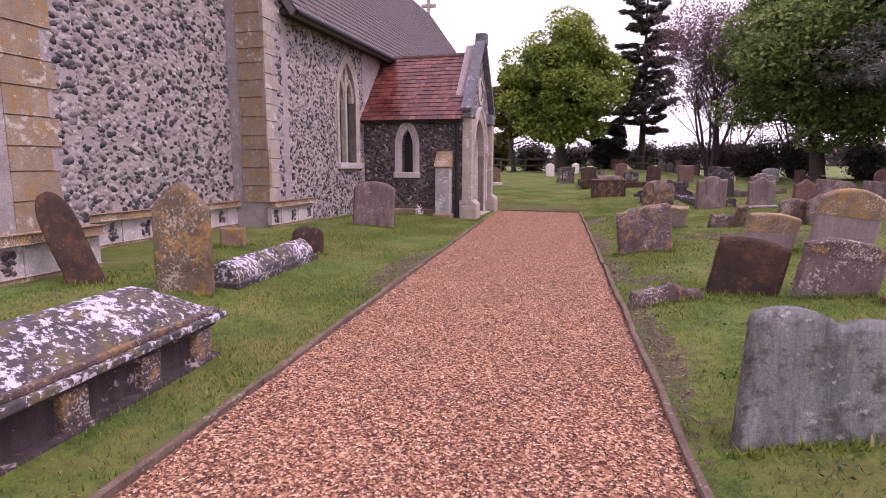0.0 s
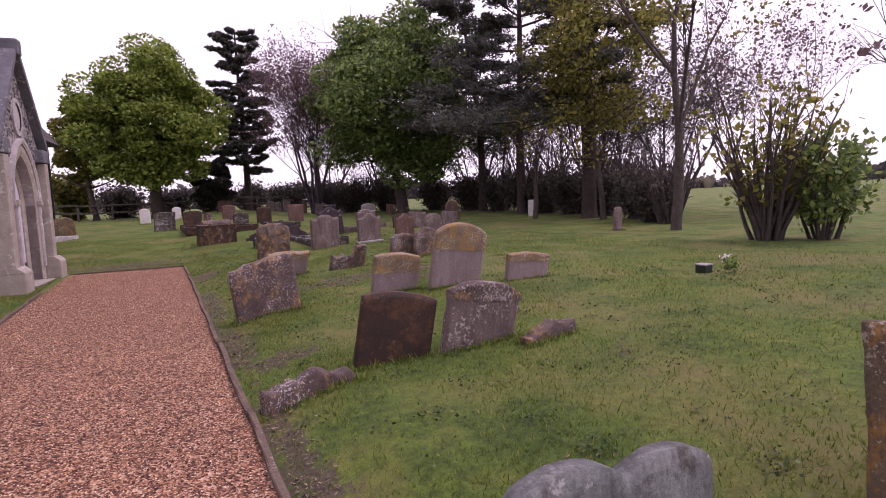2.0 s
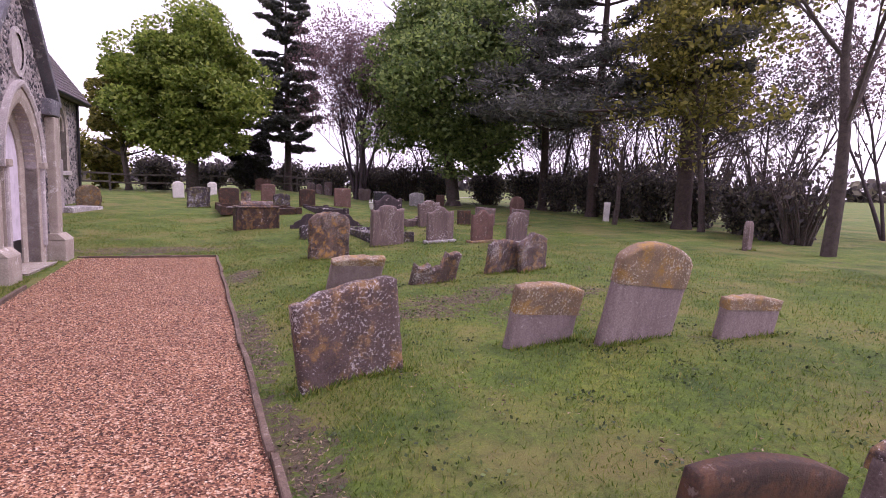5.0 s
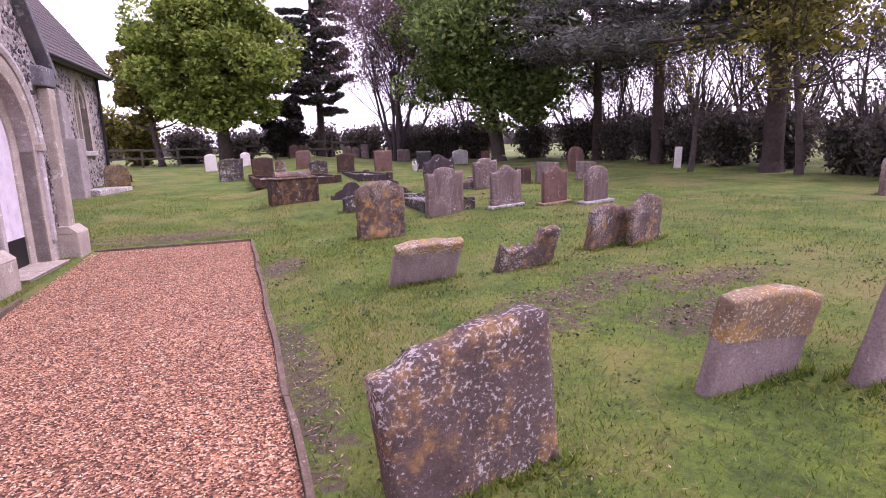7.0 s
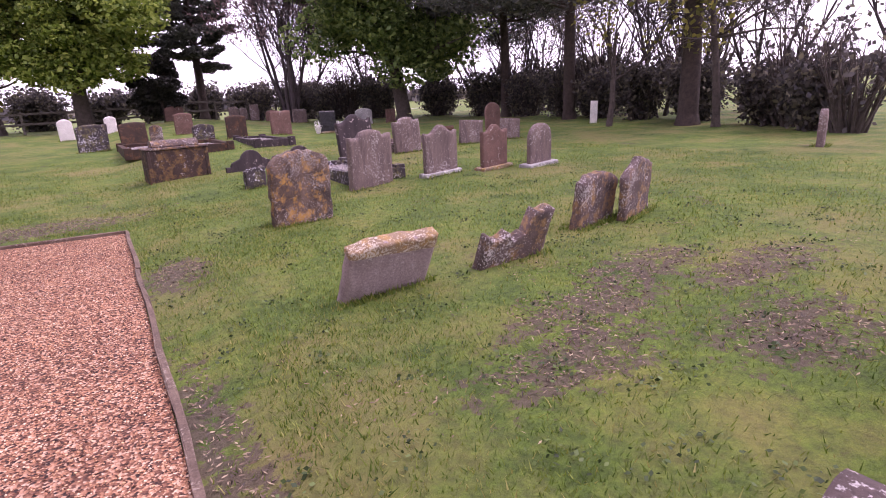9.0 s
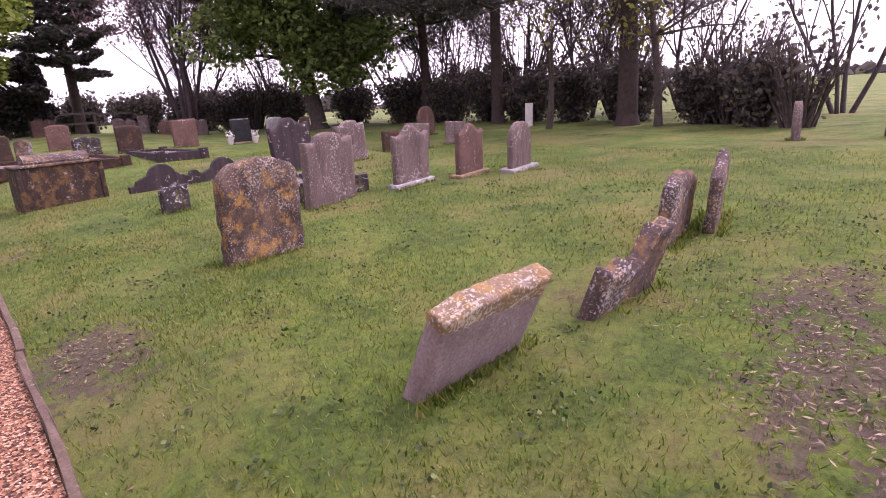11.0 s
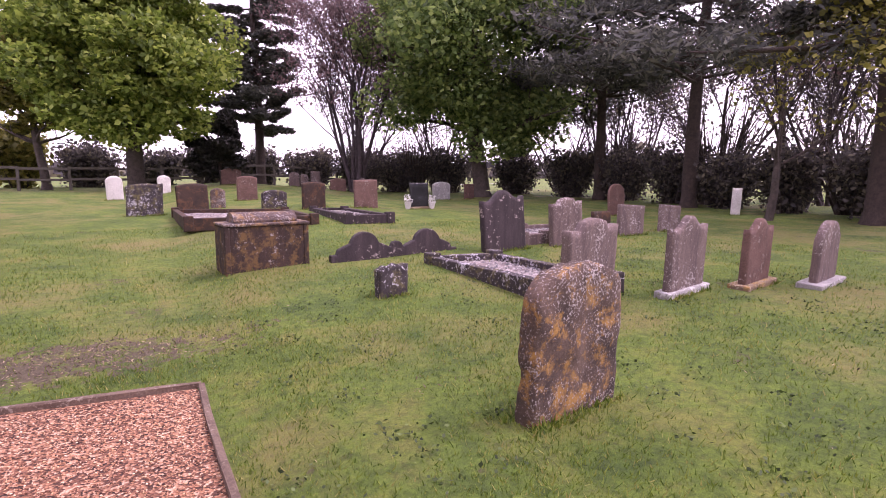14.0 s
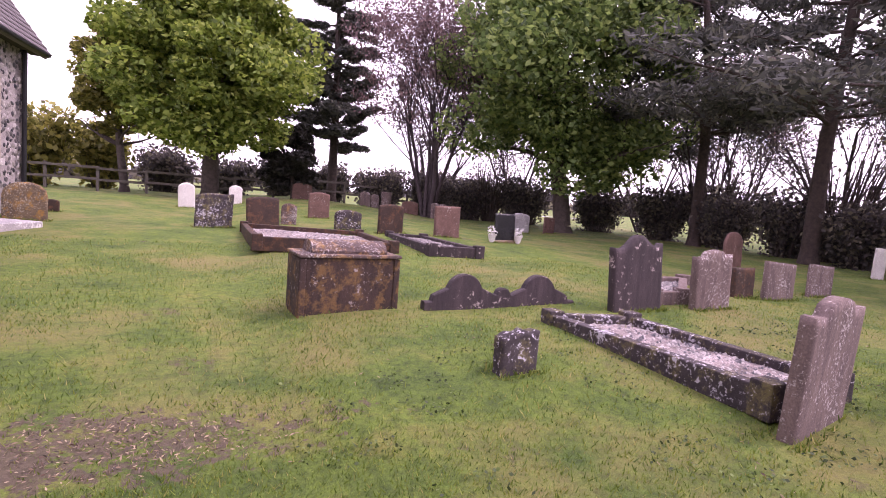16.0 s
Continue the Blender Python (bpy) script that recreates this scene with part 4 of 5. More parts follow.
    # front angle buttresses with plinths, and capped kneelers
    for v0, v1 in ((-0.02, 0.42), (2.78, 3.22)):
        cbox("porch_pier", ch, M_DRESSED, 3.0, 3.28, v0 + (0.03 if v0 < 1 else 0.12), v1 - (0.12 if v0 < 1 else 0.03), 0.4, 2.35, 0.025)
        cbox("pier_plinth", ch, M_DRESSED, 2.95, 3.44, v0 - 0.05, v1 + 0.05, -0.2, 0.36, 0.03)
        bm = bmesh.new()
        block(bm, 2.95, 3.44, v0 - 0.05, v1 + 0.05, 0.36, 0.46, 0.0)
        for v in bm.verts:
            if v.co.z > 0.4:
                v.co.x = min(v.co.x, 3.31)
        part("pier_slope", bm, M_DRESSED, ch)
        cbox("kneeler", ch, M_LEAD, 2.98, 3.3, v0 - 0.04, v1 + 0.02, 2.36, 2.62, 0.03)
    for sgn in (-1, 1):
        # flint strips flanking the door
        flints("pier_flint_facing", ch, M_FLINT_DARK, facing_u(3.125), 1.6 + sgn * 1.12 - 0.11, 1.6 + sgn * 1.12 + 0.11, 0.45, 2.0, 420, (), 31 + sgn, (0.02, 0.035))
        cbox("door_shaft", ch, M_PALE, 3.1, 3.22, door[0] + sgn * 0.83 - 0.05, door[0] + sgn * 0.83 + 0.05, 0.3, 1.5, 0.03)
        cbox("shaft_capital", ch, M_DRESSED, 3.1, 3.26, door[0] + sgn * 0.83 - 0.08, door[0] + sgn * 0.83 + 0.08, 1.5, 1.6, 0.02)
        # gable coping
        a, b = Vector((3.0, 1.6 + sgn * 1.72, eave + 0.06)), Vector((3.0, 1.6, ridge + 0.32))
        bm = bmesh.new()
        ln = (b - a).length
        block(bm, 0, 0.3, 0, ln, -0.02, 0.09, 0.02)
        ang = math.atan2(b.z - a.z, abs(b.y - a.y))
        turn = Matrix.Rotation(ang, 4, "X")
        for v in bm.verts:
            q = turn @ v.co
            v.co = Vector((a.x + q.x, a.y + (q.y if sgn < 0 else -q.y), a.z + q.z))
        part("gable_coping", bm, M_LEAD, ch, "grey stone gable coping")
    cbox("apex_block", ch, M_LEAD, 3.0, 3.34, 1.45, 1.75, ridge + 0.2, ridge + 0.48, 0.04, "eroded stump of a gable cross")
    # round stone panel in the gable
    bm = bmesh.new()
    for r0, r1, d in ((0.23, 0.31, 0.05), (0.0, 0.23, 0.02)):
        for i in range(28):
            a0, a1 = i / 28 * math.tau, (i + 1) / 28 * math.tau
            ps = [(r0, a0), (r1, a0), (r1, a1), (r0, a1)] if r0 else [(0, 0), (r1, a0), (r1, a1)]
            bm.faces.new([bm.verts.new((3.12 + d, 1.62 + r * math.cos(t), 3.12 + r * math.sin(t) * 1.1)) for r, t in ps])
            if r0:
                bm.faces.new([bm.verts.new((3.1 + q, 1.62 + r1 * math.cos(t), 3.12 + r1 * math.sin(t) * 1.1)) for q, t in ((0, a0), (0, a1), (d + 0.02, a1), (d + 0.02, a0))])
    part("round_panel", bm, M_PALE, ch, "round carved stone panel")
    # side buttress with a weathered cap, downpipe, porch gutter and footing
    cbox("side_buttress", ch, M_GREYPALE, 2.3, 2.72, -0.3, 0.06, -0.2, 1.22, 0.02, "pale rendered buttress")
    bm = bmesh.new()
    block(bm, 2.27, 2.75, -0.36, 0.06, 1.22, 1.6, 0.02)
    for v in bm.verts:
        if v.co.z > 1.4:
            v.co.y = max(v.co.y, -0.05 + 0.1 * (v.co.z - 1.4))
    part("buttress_cap", bm, M_PINKTOP, ch)
    cbox("buttress_foot", ch, M_PINKTOP, 2.24, 2.78, -0.4, 0.06, -0.2, 0.14, 0.03)
    cbox("downpipe", ch, M_IRON, 2.82, 2.91, -0.09, 0.0, 0.0, 2.4, 0.03)
    cbox("porch_footing", ch, M_PINKTOP, 0.0, 2.24, -0.06, 0.05, -0.2, 0.22, 0.02)
    roof_plane("porch_roof", ch, M_DARKWOOD, [(0.0, -0.2, 2.32), (3.02, -0.2, 2.32), (3.02, 1.6, 4.0), (0.0, 1.6, 4.0)], 0.08)
    roof_plane("porch_roof", ch, M_DARKWOOD, [(3.02, 3.4, 2.32), (0.0, 3.4, 2.32), (0.0, 1.6, 4.0), (3.02, 1.6, 4.0)], 0.08)
    tiles("roof_tile", ch, M_TILE, (0.0, -0.2, 2.32), (3.02, -0.2, 2.32), (0.0, 1.6, 4.0), 16, 18, True, 8)
    tiles("roof_tile", ch, M_TILE, (3.02, 3.4, 2.32), (0.0, 3.4, 2.32), (3.02, 1.6, 4.0), 16, 18, False, 9)
    bm = bmesh.new()
    block(bm, 0.0, 3.0, 1.52, 1.68, 3.98, 4.07, 0.03)
    part("ridge_tile", bm, M_PINK, ch, "pale mortared ridge")
    return ch

# ---- trees ----


def tube(verts, faces, a, b, ra, rb, sides=6):
    d = (b - a)
    if d.length < 1e-5:
        return
    d = d.normalized()
    e = d.orthogonal().normalized()
    f = d.cross(e)
    k = len(verts)
    for p, r in ((a, ra), (b, rb)):
        for i in range(sides):
            t = i / sides * math.tau
            verts.append(p + (e * math.cos(t) + f * math.sin(t)) * r)
    for i in range(sides):
        j = (i + 1) % sides
        faces.append((k + i, k + j, k + sides + j, k + sides + i))


def limb(verts, faces, rng, a, way, length, r, steps=4, wander=0.25, lift=0.0, sides=6, tip=0.45):
    """A tapering, bending limb; returns points along it with their direction and radius."""
    out = []
    p, d = a.copy(), way.normalized()
    for i in range(steps):
        d = (d + Vector((rng.uniform(-1, 1), rng.uniform(-1, 1), rng.uniform(-1, 1))) * wander + Vector((0, 0, lift))).normalized()
        q = p + d * (length / steps)
        r0, r1 = r * (1 - (1 - tip) * i / steps), r * (1 - (1 - tip) * (i + 1) / steps)
        tube(verts, faces, p, q, r0, r1, sides)
        out.append((q.copy(), d.copy(), r1))
        p = q
    return out


def leaf_cloud(points, size, rng, flat=0.0, long=1.6, droop=0.0):
    """One folded leaf (four corners) at each point."""
    p = np.asarray(points, float)
    n = len(p)
    a = rng.normal(size=(n, 3))
    a[:, 2] = a[:, 2] * (1 - flat) - droop
    a /= np.linalg.norm(a, axis=1)[:, None]
    b = rng.normal(size=(n, 3))
    b[:, 2] *= 1 - flat
    b -= (a * b).sum(1)[:, None] * a
    b /= np.linalg.norm(b, axis=1)[:, None] + 1e-9
    s = size * (0.6 + 0.8 * rng.random(n))[:, None]
    v = np.stack([p - a * s * long / 2, p + b * s / 2, p + a * s * long / 2, p - b * s / 2], 1)
    return v.reshape(-1, 3), np.arange(4 * n).reshape(-1, 4)


def clumped(centres, radii, n, rng, hollow=0.55):
    """Points gathered towards the shells of many overlapping clumps."""
    k = rng.integers(0, len(centres), n)
    d = rng.normal(size=(n, 3))
    d /= np.linalg.norm(d, axis=1)[:, None]
    r = (hollow + (1 - hollow) * rng.random(n) ** 0.6)
    return centres[k] + d * r[:, None] * radii[k]


def wood(name, verts, faces, material, parent, label=""):
    return tagged(raw(name, [tuple(v) for v in verts], faces, material, parent), label)


def broadleaf(x, y, height, spread, low, trunk_r, leaf_m, bark_m, label, seed, leaves=16000, size=0.22, clumps=70, squash=0.5, stems=1):
    rng, nr = random.Random(seed), np.random.default_rng(seed)
    ob = thing("tree", Matrix.Translation((x, y, ground_at(x, y) - 0.05)), label, "tree")
    verts, faces, ends = [], [], []
    for s in range(stems):
        a = Vector((rng.uniform(-0.3, 0.3) * (stems > 1), rng.uniform(-0.3, 0.3) * (stems > 1), 0))
        tube(verts, faces, a, a + Vector((0, 0, 0.35)), trunk_r * 1.35, trunk_r, 9)
        run = limb(verts, faces, rng, a + Vector((0, 0, 0.35)), Vector((rng.uniform(-0.1, 0.1), rng.uniform(-0.1, 0.1), 1)), height * 0.72, trunk_r, 7, 0.08, 0.1, 9, 0.3)
        for q, d, r in run[1:]:
            for _ in range(4):
                t = rng.uniform(0, math.tau)
                w = Vector((math.cos(t), math.sin(t), rng.uniform(0.1, 0.8)))
                more = limb(verts, faces, rng, q, w, spread * rng.uniform(0.5, 0.85), r * 0.5, 4, 0.22, 0.03, 5, 0.3)
                for q2, d2, r2 in more[1:]:
                    w2 = (d2 + Vector((rng.uniform(-1, 1), rng.uniform(-1, 1), rng.uniform(-0.6, 0.8)))).normalized()
                    ends += [e[0] for e in limb(verts, faces, rng, q2, w2, spread * 0.3, r2 * 0.6, 3, 0.3, 0, 4, 0.3)]
    wood("trunk", verts, faces, bark_m, ob, "dark furrowed trunk and limbs")
    cs, rs = [], []
    mid = (low + height) / 2
    half = (height - low) / 2
    while len(cs) < clumps:
        p = nr.normal(size=3)
        p /= np.linalg.norm(p)
        q = 0.45 + 0.5 * nr.random()
        z = mid + p[2] * half * q
        wide = spread * (1 - squash * max(0, (z - mid) / half) ** 2)
        cs.append((p[0] * wide * q, p[1] * wide * q, z))
        rs.append((0.7 + 0.9 * nr.random()) * spread * 0.20)
    cs, rs = np.array(cs), np.array(rs)[:, None] * np.array([1.25, 1.25, 0.8])
    v, f = leaf_cloud(clumped(cs, rs, leaves, nr), size, nr, 0.3)
    tagged(raw("crown", v, f, leaf_m, ob), "dense uneven leafy crown")
    return ob


def bare_tree(x, y, height, spread, trunk_r, bark_m, bud_m, label, seed, stems=3, buds=5000, fork=4, lean=0.25):
    """A tree with hardly a leaf: forking limbs down to fine twigs and a scatter of buds."""
    rng, nr = random.Random(seed), np.random.default_rng(seed)
    ob = thing("tree", Matrix.Translation((x, y, ground_at(x, y) - 0.05)), label, "tree")
    verts, faces, ends = [], [], []

    def grow(a, way, length, r, level):
        pts = limb(verts, faces, rng, a, way, length, r, 4, 0.14, 0.05, 6 if level < 2 else 4 if level < 3 else 3, 0.4)
        if level >= fork:
            ends.extend(p[0] for p in pts)
            return
        for q, d, r1 in pts[1:]:
            for _ in range(2):
                w = (d + Vector((rng.uniform(-1, 1), rng.uniform(-1, 1), rng.uniform(-0.4, 0.7))) * 0.85).normalized()
                grow(q, w, length * rng.uniform(0.45, 0.62), r1 * 0.55, level + 1)

    for s in range(stems):
        t = s / stems * math.tau + rng.uniform(-0.3, 0.3)
        w = Vector((math.cos(t) * lean, math.sin(t) * lean, 1)) if stems > 1 else Vector((0, 0, 1))
        grow(Vector((math.cos(t) * 0.25, math.sin(t) * 0.25, 0)) * (stems > 1), w, height * rng.uniform(0.5, 0.62), trunk_r * rng.uniform(0.8, 1.1), 1)
    wood("trunk", verts, faces, bark_m, ob, "grey-purple bare limbs and twigs")
    if buds and ends:
        e = np.array([tuple(p) for p in ends])
        v, f = leaf_cloud(e[nr.integers(0, len(e), buds)] + nr.normal(size=(buds, 3)) * 0.12, 0.09, nr)
        tagged(raw("bud_scatter", v, f, bud_m, ob), "thin scatter of reddish buds and young leaves", kind="stuff")
    return ob


def pine(x, y, height, spread, low, trunk_r, label, seed, layers=10, needles=15000, size=0.26, leaf_m=None, lean=(0, 0), boughs=(), bark_m=None):
    """A pine: straight trunk, level boughs and flattened dark pads of needles."""
    rng, nr = random.Random(seed), np.random.default_rng(seed)
    ob = thing("pine_tree", Matrix.Translation((x, y, ground_at(x, y) - 0.05)), label, "tree")
    verts, faces, cs, rs = [], [], [], []
    tube(verts, faces, Vector((0, 0, 0)), Vector((0, 0, 0.4)), trunk_r * 1.3, trunk_r, 10)
    run = limb(verts, faces, rng, Vector((0, 0, 0.4)), Vector((lean[0], lean[1], 1)), height - 0.6, trunk_r, 12, 0.035, 0.02, 10, 0.2)
    spots = []
    for i in range(layers):
        z = low + (height - low) * (i + rng.uniform(0, 0.6)) / layers
        q = min(run, key=lambda e: abs(e[0].z - z))
        for _ in range(3):
            t = rng.uniform(0, math.tau)
            ln = spread * (1.0 - 0.55 * (i / layers) ** 1.4) * rng.uniform(0.55, 1.0)
            spots.append((Vector((q[0].x, q[0].y, z)), Vector((math.cos(t), math.sin(t), rng.uniform(-0.1, 0.25))), ln))
    for z, t, ln, tilt in boughs:
        q = min(run, key=lambda e: abs(e[0].z - z))
        spots.append((Vector((q[0].x, q[0].y, z)), Vector((math.cos(radians(t)), math.sin(radians(t)), tilt)), ln))
    for a, w, ln in spots:
        pts = limb(verts, faces, rng, a, w, ln, trunk_r * 0.3 * (0.4 + ln / spread * 0.5), 5, 0.14, 0.0, 6, 0.25)
        for j, (p, d, r) in enumerate(pts[1:]):
            for _ in range(3):
                o = Vector((rng.uniform(-1, 1), rng.uniform(-1, 1), rng.uniform(-0.15, 0.35))) * ln * 0.16
                cs.append(tuple(p + o))
                rs.append(np.array([1, 1, 0.5]) * ln * rng.uniform(0.10, 0.19))
    wood("trunk", verts, faces, bark_m or M_BARK_PINE, ob, "straight pine trunk with level boughs")
    v, f = leaf_cloud(clumped(np.array(cs), np.array(rs), needles, nr, 0.25), size * 0.6, nr, 0.35, 3.6)
    tagged(raw("crown", v, f, leaf_m or M_NEEDLE, ob), "flattened dark pads of needles")
    return ob


def shrub(x, y, height, spread, label, seed, leaf_m, leaves=4000, stems=26, size=0.12, name="shrub", solid=0.4):
    rng, nr = random.Random(seed), np.random.default_rng(seed)
    ob = thing(name, Matrix.Translation((x, y, ground_at(x, y) - 0.04)), label, "shrub")
    verts, faces, pts = [], [], []
    for _ in range(stems):
        t = rng.uniform(0, math.tau)
        a = Vector((math.cos(t), math.sin(t), 0)) * spread * 0.25 * rng.random()
        run = limb(verts, faces, rng, a, Vector((math.cos(t) * 0.35, math.sin(t) * 0.35, 1)), height * rng.uniform(0.7, 1.05), 0.03 + 0.008 * height, 6, 0.12, 0.02, 4, 0.2)
        pts += [p[0] for p in run]
        for p, d, r in run[1:]:
            w = (d + Vector((rng.uniform(-1, 1), rng.uniform(-1, 1), rng.uniform(-0.2, 0.6)))).normalized()
            pts += [q[0] for q in limb(verts, faces, rng, p, w, height * 0.25, r * 0.6, 3, 0.25, 0.05, 3, 0.25)]
    wood("branchwork", verts, faces, M_BARK, ob, "many thin upright stems")
    if leaves:
        e = np.array([tuple(p) for p in pts if p.z > height * (1 - solid) * 0.3])
        e = e[nr.integers(0, len(e), leaves)] + nr.normal(size=(leaves, 3)) * spread * 0.11
        e[:, 2] = np.maximum(e[:, 2], 0.05)
        v, f = leaf_cloud(e, size, nr)
        tagged(raw("foliage", v, f, leaf_m, ob), "small dull leaves", kind="stuff")
    return ob

# ======== the place ========
build_ground()
path_surface()
edging("path_edging", [(0.0, -6), (0.0, 21.0)], "weathered timber boards edging the gravel path")
edging("path_edging", [(-2.74, -6), (-2.72, 17.75)], "weathered timber boards edging the gravel path")
edging("path_edging", [(0.0, 21.0), (-2.66, 21.25)], "weathered timber boards closing the gravel path")
build_church()

# gravestones on the open side of the path
headstone("wide grey-green slate headstone with a double-humped top", 0.68, 5.63, 0.84, 0.68, 0.1, 2, 4, -3, "double", M_GREY, 0.006)
headstone("tall pitted headstone crusted with pale lichen", 2.34, 5.45, 0.78, 0.85, 0.12, -8, 2, -4, "flat", M_ORANGE, 0.02, erode=0.03)
headstone("dark reddish-brown headstone tilting to one side", 1.33, 9.15, 0.72, 0.66, 0.09, -4, 9, 5, "camber", M_BROWN, 0.003)
headstone("weathered pink-grey headstone with a lichen-crusted rounded top", 2.2, 9.05, 0.8, 0.62, 0.12, 4, 8, 7, "round", M_PINK, 0.014, band=(0.72, M_LICHEN))
headstone("low broken footstone sunk in the grass", 0.48, 8.8, 0.78, 0.21, 0.15, 14, 0, 0, "lumpy", M_LICHEN, 0.04)
headstone("low dark broken footstone sunk in the grass", 2.85, 8.75, 0.72, 0.17, 0.14, 12, -6, 0, "lumpy", M_LICHEN, 0.03)
headstone("broad headstone covered in grey and ochre lichen", 0.74, 12.15, 0.86, 0.8, 0.14, 5, -7, 2, "slant", M_LICHEN, 0.016)
headstone("pale pink headstone with a weathered orange-brown top", 2.65, 12.35, 0.74, 0.62, 0.11, 2, 5, 10, "camber", M_DIE, 0.006, band=(0.52, M_PINKTOP))
headstone("tall pale headstone with a weathered orange-brown top", 3.52, 11.98, 0.86, 0.98, 0.12, 0, 6, 10, "round", M_DIE, 0.006, band=(0.58, M_PINKTOP))
headstone("short weathered pinkish stone headstone", 4.65, 11.65, 0.74, 0.42, 0.11, -2, 4, 8, "camber", M_DIE, 0.008, band=(0.7, M_PINKTOP))
headstone("short pinkish-grey leaning headstone with a worn lichened top", 1.72, 15.9, 0.78, 0.56, 0.12, 4, 3, 24, "worn", M_DIE, 0.012, band=(0.78, M_PINKTOP))
headstone("broken headstone with one jagged stump still upright", 2.95, 15.75, 0.74, 0.54, 0.12, 4, 5, 18, "broken", M_LICHEN, 0.018, band=None)
headstone("rough round-topped headstone eaten away by weather", 4.4, 16.1, 0.7, 0.57, 0.12, 12, 3, 6, "round", M_LICHEN, 0.026, erode=0.04)
headstone("slate-topped headstone leaning against its neighbour", 4.95, 16.0, 0.7, 0.68, 0.1, 18, -8, 6, "peak", M_LICHEN, 0.02, erode=0.03)
headstone("thick headstone crusted with ochre and grey lichen", 2.05, 19.05, 0.84, 0.97, 0.15, 10, 0, 2, "round", M_CRUST, 0.03, erode=0.02)
headstone("broad shouldered headstone of pinkish streaked stone", 3.9, 20.9, 0.92, 1, 0.12, 14, -2, 4, "shoulder", M_PINK, 0.008)
headstone("pink-grey headstone on a low plinth", 5.25, 20.72, 0.78, 0.92, 0.1, 10, -2, 3, "ogee", M_PINK, 0.006, base=0.06)
headstone("brown headstone with a raised rounded head", 6.38, 20.58, 0.68, 0.86, 0.1, 10, -2, 3, "ogee", M_RED, 0.006, base=0.08)
headstone("narrow arched headstone on a pale base", 7.2, 20.2, 0.66, 0.82, 0.1, 10, -2, 3, "arch", M_PINK, 0.006, base=0.1)
headstone("small squat stone patched with white lichen", 2.22, 22.4, 0.38, 0.37, 0.16, 6, 0, 0, "worn", M_BLACKLICHEN, 0.02)
headstone("tall dark headstone streaked with damp", 5.02, 24.1, 0.92, 1.02, 0.12, 8, -5, 0, "ogee", M_DARKSTREAK, 0.008)
headstone("lichened headstone with a pointed shoulder", 6.35, 24.08, 0.74, 0.85, 0.12, 5, -4, 1, "shoulder", M_PINK, 0.014)
headstone("grey-pink headstone in the shade of the trees", 8.72, 24.8, 0.78, 0.64, 0.1, 4, 4, -2, "flat", M_PINK, 0.008)
headstone("grey-pink headstone in the shade of the trees", 10.4, 25.2, 0.76, 0.6, 0.1, 6, 4, -2, "flat", M_PINK, 0.008)
headstone("low dark headstone in the shade of the trees", 7.96, 24.87, 0.5, 0.5, 0.1, 4, 0, -2, "flat", M_BROWN, 0.008)
headstone("narrow white upright stone beneath the trees", 16.4, 27.6, 0.27, 0.85, 0.12, -40, 2, 0, "flat", M_WHITE, 0.004)
headstone("arched headstone beneath the pine", 12.6, 29, 0.78, 0.98, 0.1, 10, 0, -2, "arch", M_RED, 0.01)
headstone("black polished granite headstone on a plinth", 7.15, 31.8, 0.66, 0.8, 0.1, 10, 0, -2, "flat", M_BLACK, 0.0, base=0.05)
headstone("round-topped pale grey stone headstone", 11.5, 38.5, 0.98, 0.82, 0.1, 10, 0, 0, "round", M_GREYPALE, 0.006)
headstone("short brown sandstone headstone", 13.2, 38.9, 0.58, 0.7, 0.1, 10, 0, 0, "flat", M_RED, 0.006)
headstone("small white rounded stone headstone", -1.25, 40, 0.55, 0.88, 0.1, 6, -2, 0, "round", M_WHITE, 0.006)
headstone("broad lichen-spotted grey headstone", -0.33, 34, 0.92, 0.92, 0.14, 8, 2, 0, "worn", M_BLACKLICHEN, 0.015, erode=0.02)
headstone("small white rounded stone headstone", 0.42, 42, 0.5, 0.75, 0.1, 6, 0, 0, "round", M_WHITE, 0.006)
headstone("dark brown headstone at the head of a kerbed grave", 0.91, 33.8, 0.85, 0.78, 0.1, 6, -2, -4, "camber", M_BROWN, 0.004)
headstone("small brown headstone spotted with lichen", 1.64, 34.4, 0.43, 0.6, 0.1, 6, 0, 0, "round", M_LICHEN, 0.01)
headstone("plain red-brown stone headstone", 2.9, 37, 0.7, 0.86, 0.1, 6, 0, 0, "camber", M_RED, 0.006)
headstone("small red-brown headstone far back", 3.7, 47, 1, 0.85, 0.1, 6, 0, 0, "round", M_RED, 0.006)
headstone("small grey headstone patched with lichen", 3, 32.9, 0.72, 0.54, 0.12, 6, 0, 0, "round", M_BLACKLICHEN, 0.012)
headstone("dark brown headstone with a cambered top", 4, 32.3, 0.7, 0.77, 0.1, 8, 0, 0, "camber", M_BROWN, 0.006)
headstone("flat-topped red sandstone headstone", 5.45, 31.9, 0.75, 0.82, 0.1, 8, -1, 0, "flat", M_RED, 0.006)
headstone("pinkish stone headstone with a double top", 9.6, 43, 0.85, 0.78, 0.1, 10, 0, 0, "double", M_PINK, 0.008)
headstone("low rounded red-brown stone headstone", 8.2, 43.2, 0.85, 0.62, 0.1, 8, 0, 0, "round", M_RED, 0.008)
headstone("pinkish stone headstone near the fence", 6.7, 46, 0.55, 0.75, 0.1, 8, 0, 0, "round", M_PINK, 0.008)
headstone("pinkish stone headstone near the fence", 7.3, 46.3, 0.45, 0.72, 0.1, 8, 0, 0, "round", M_PINK, 0.008)
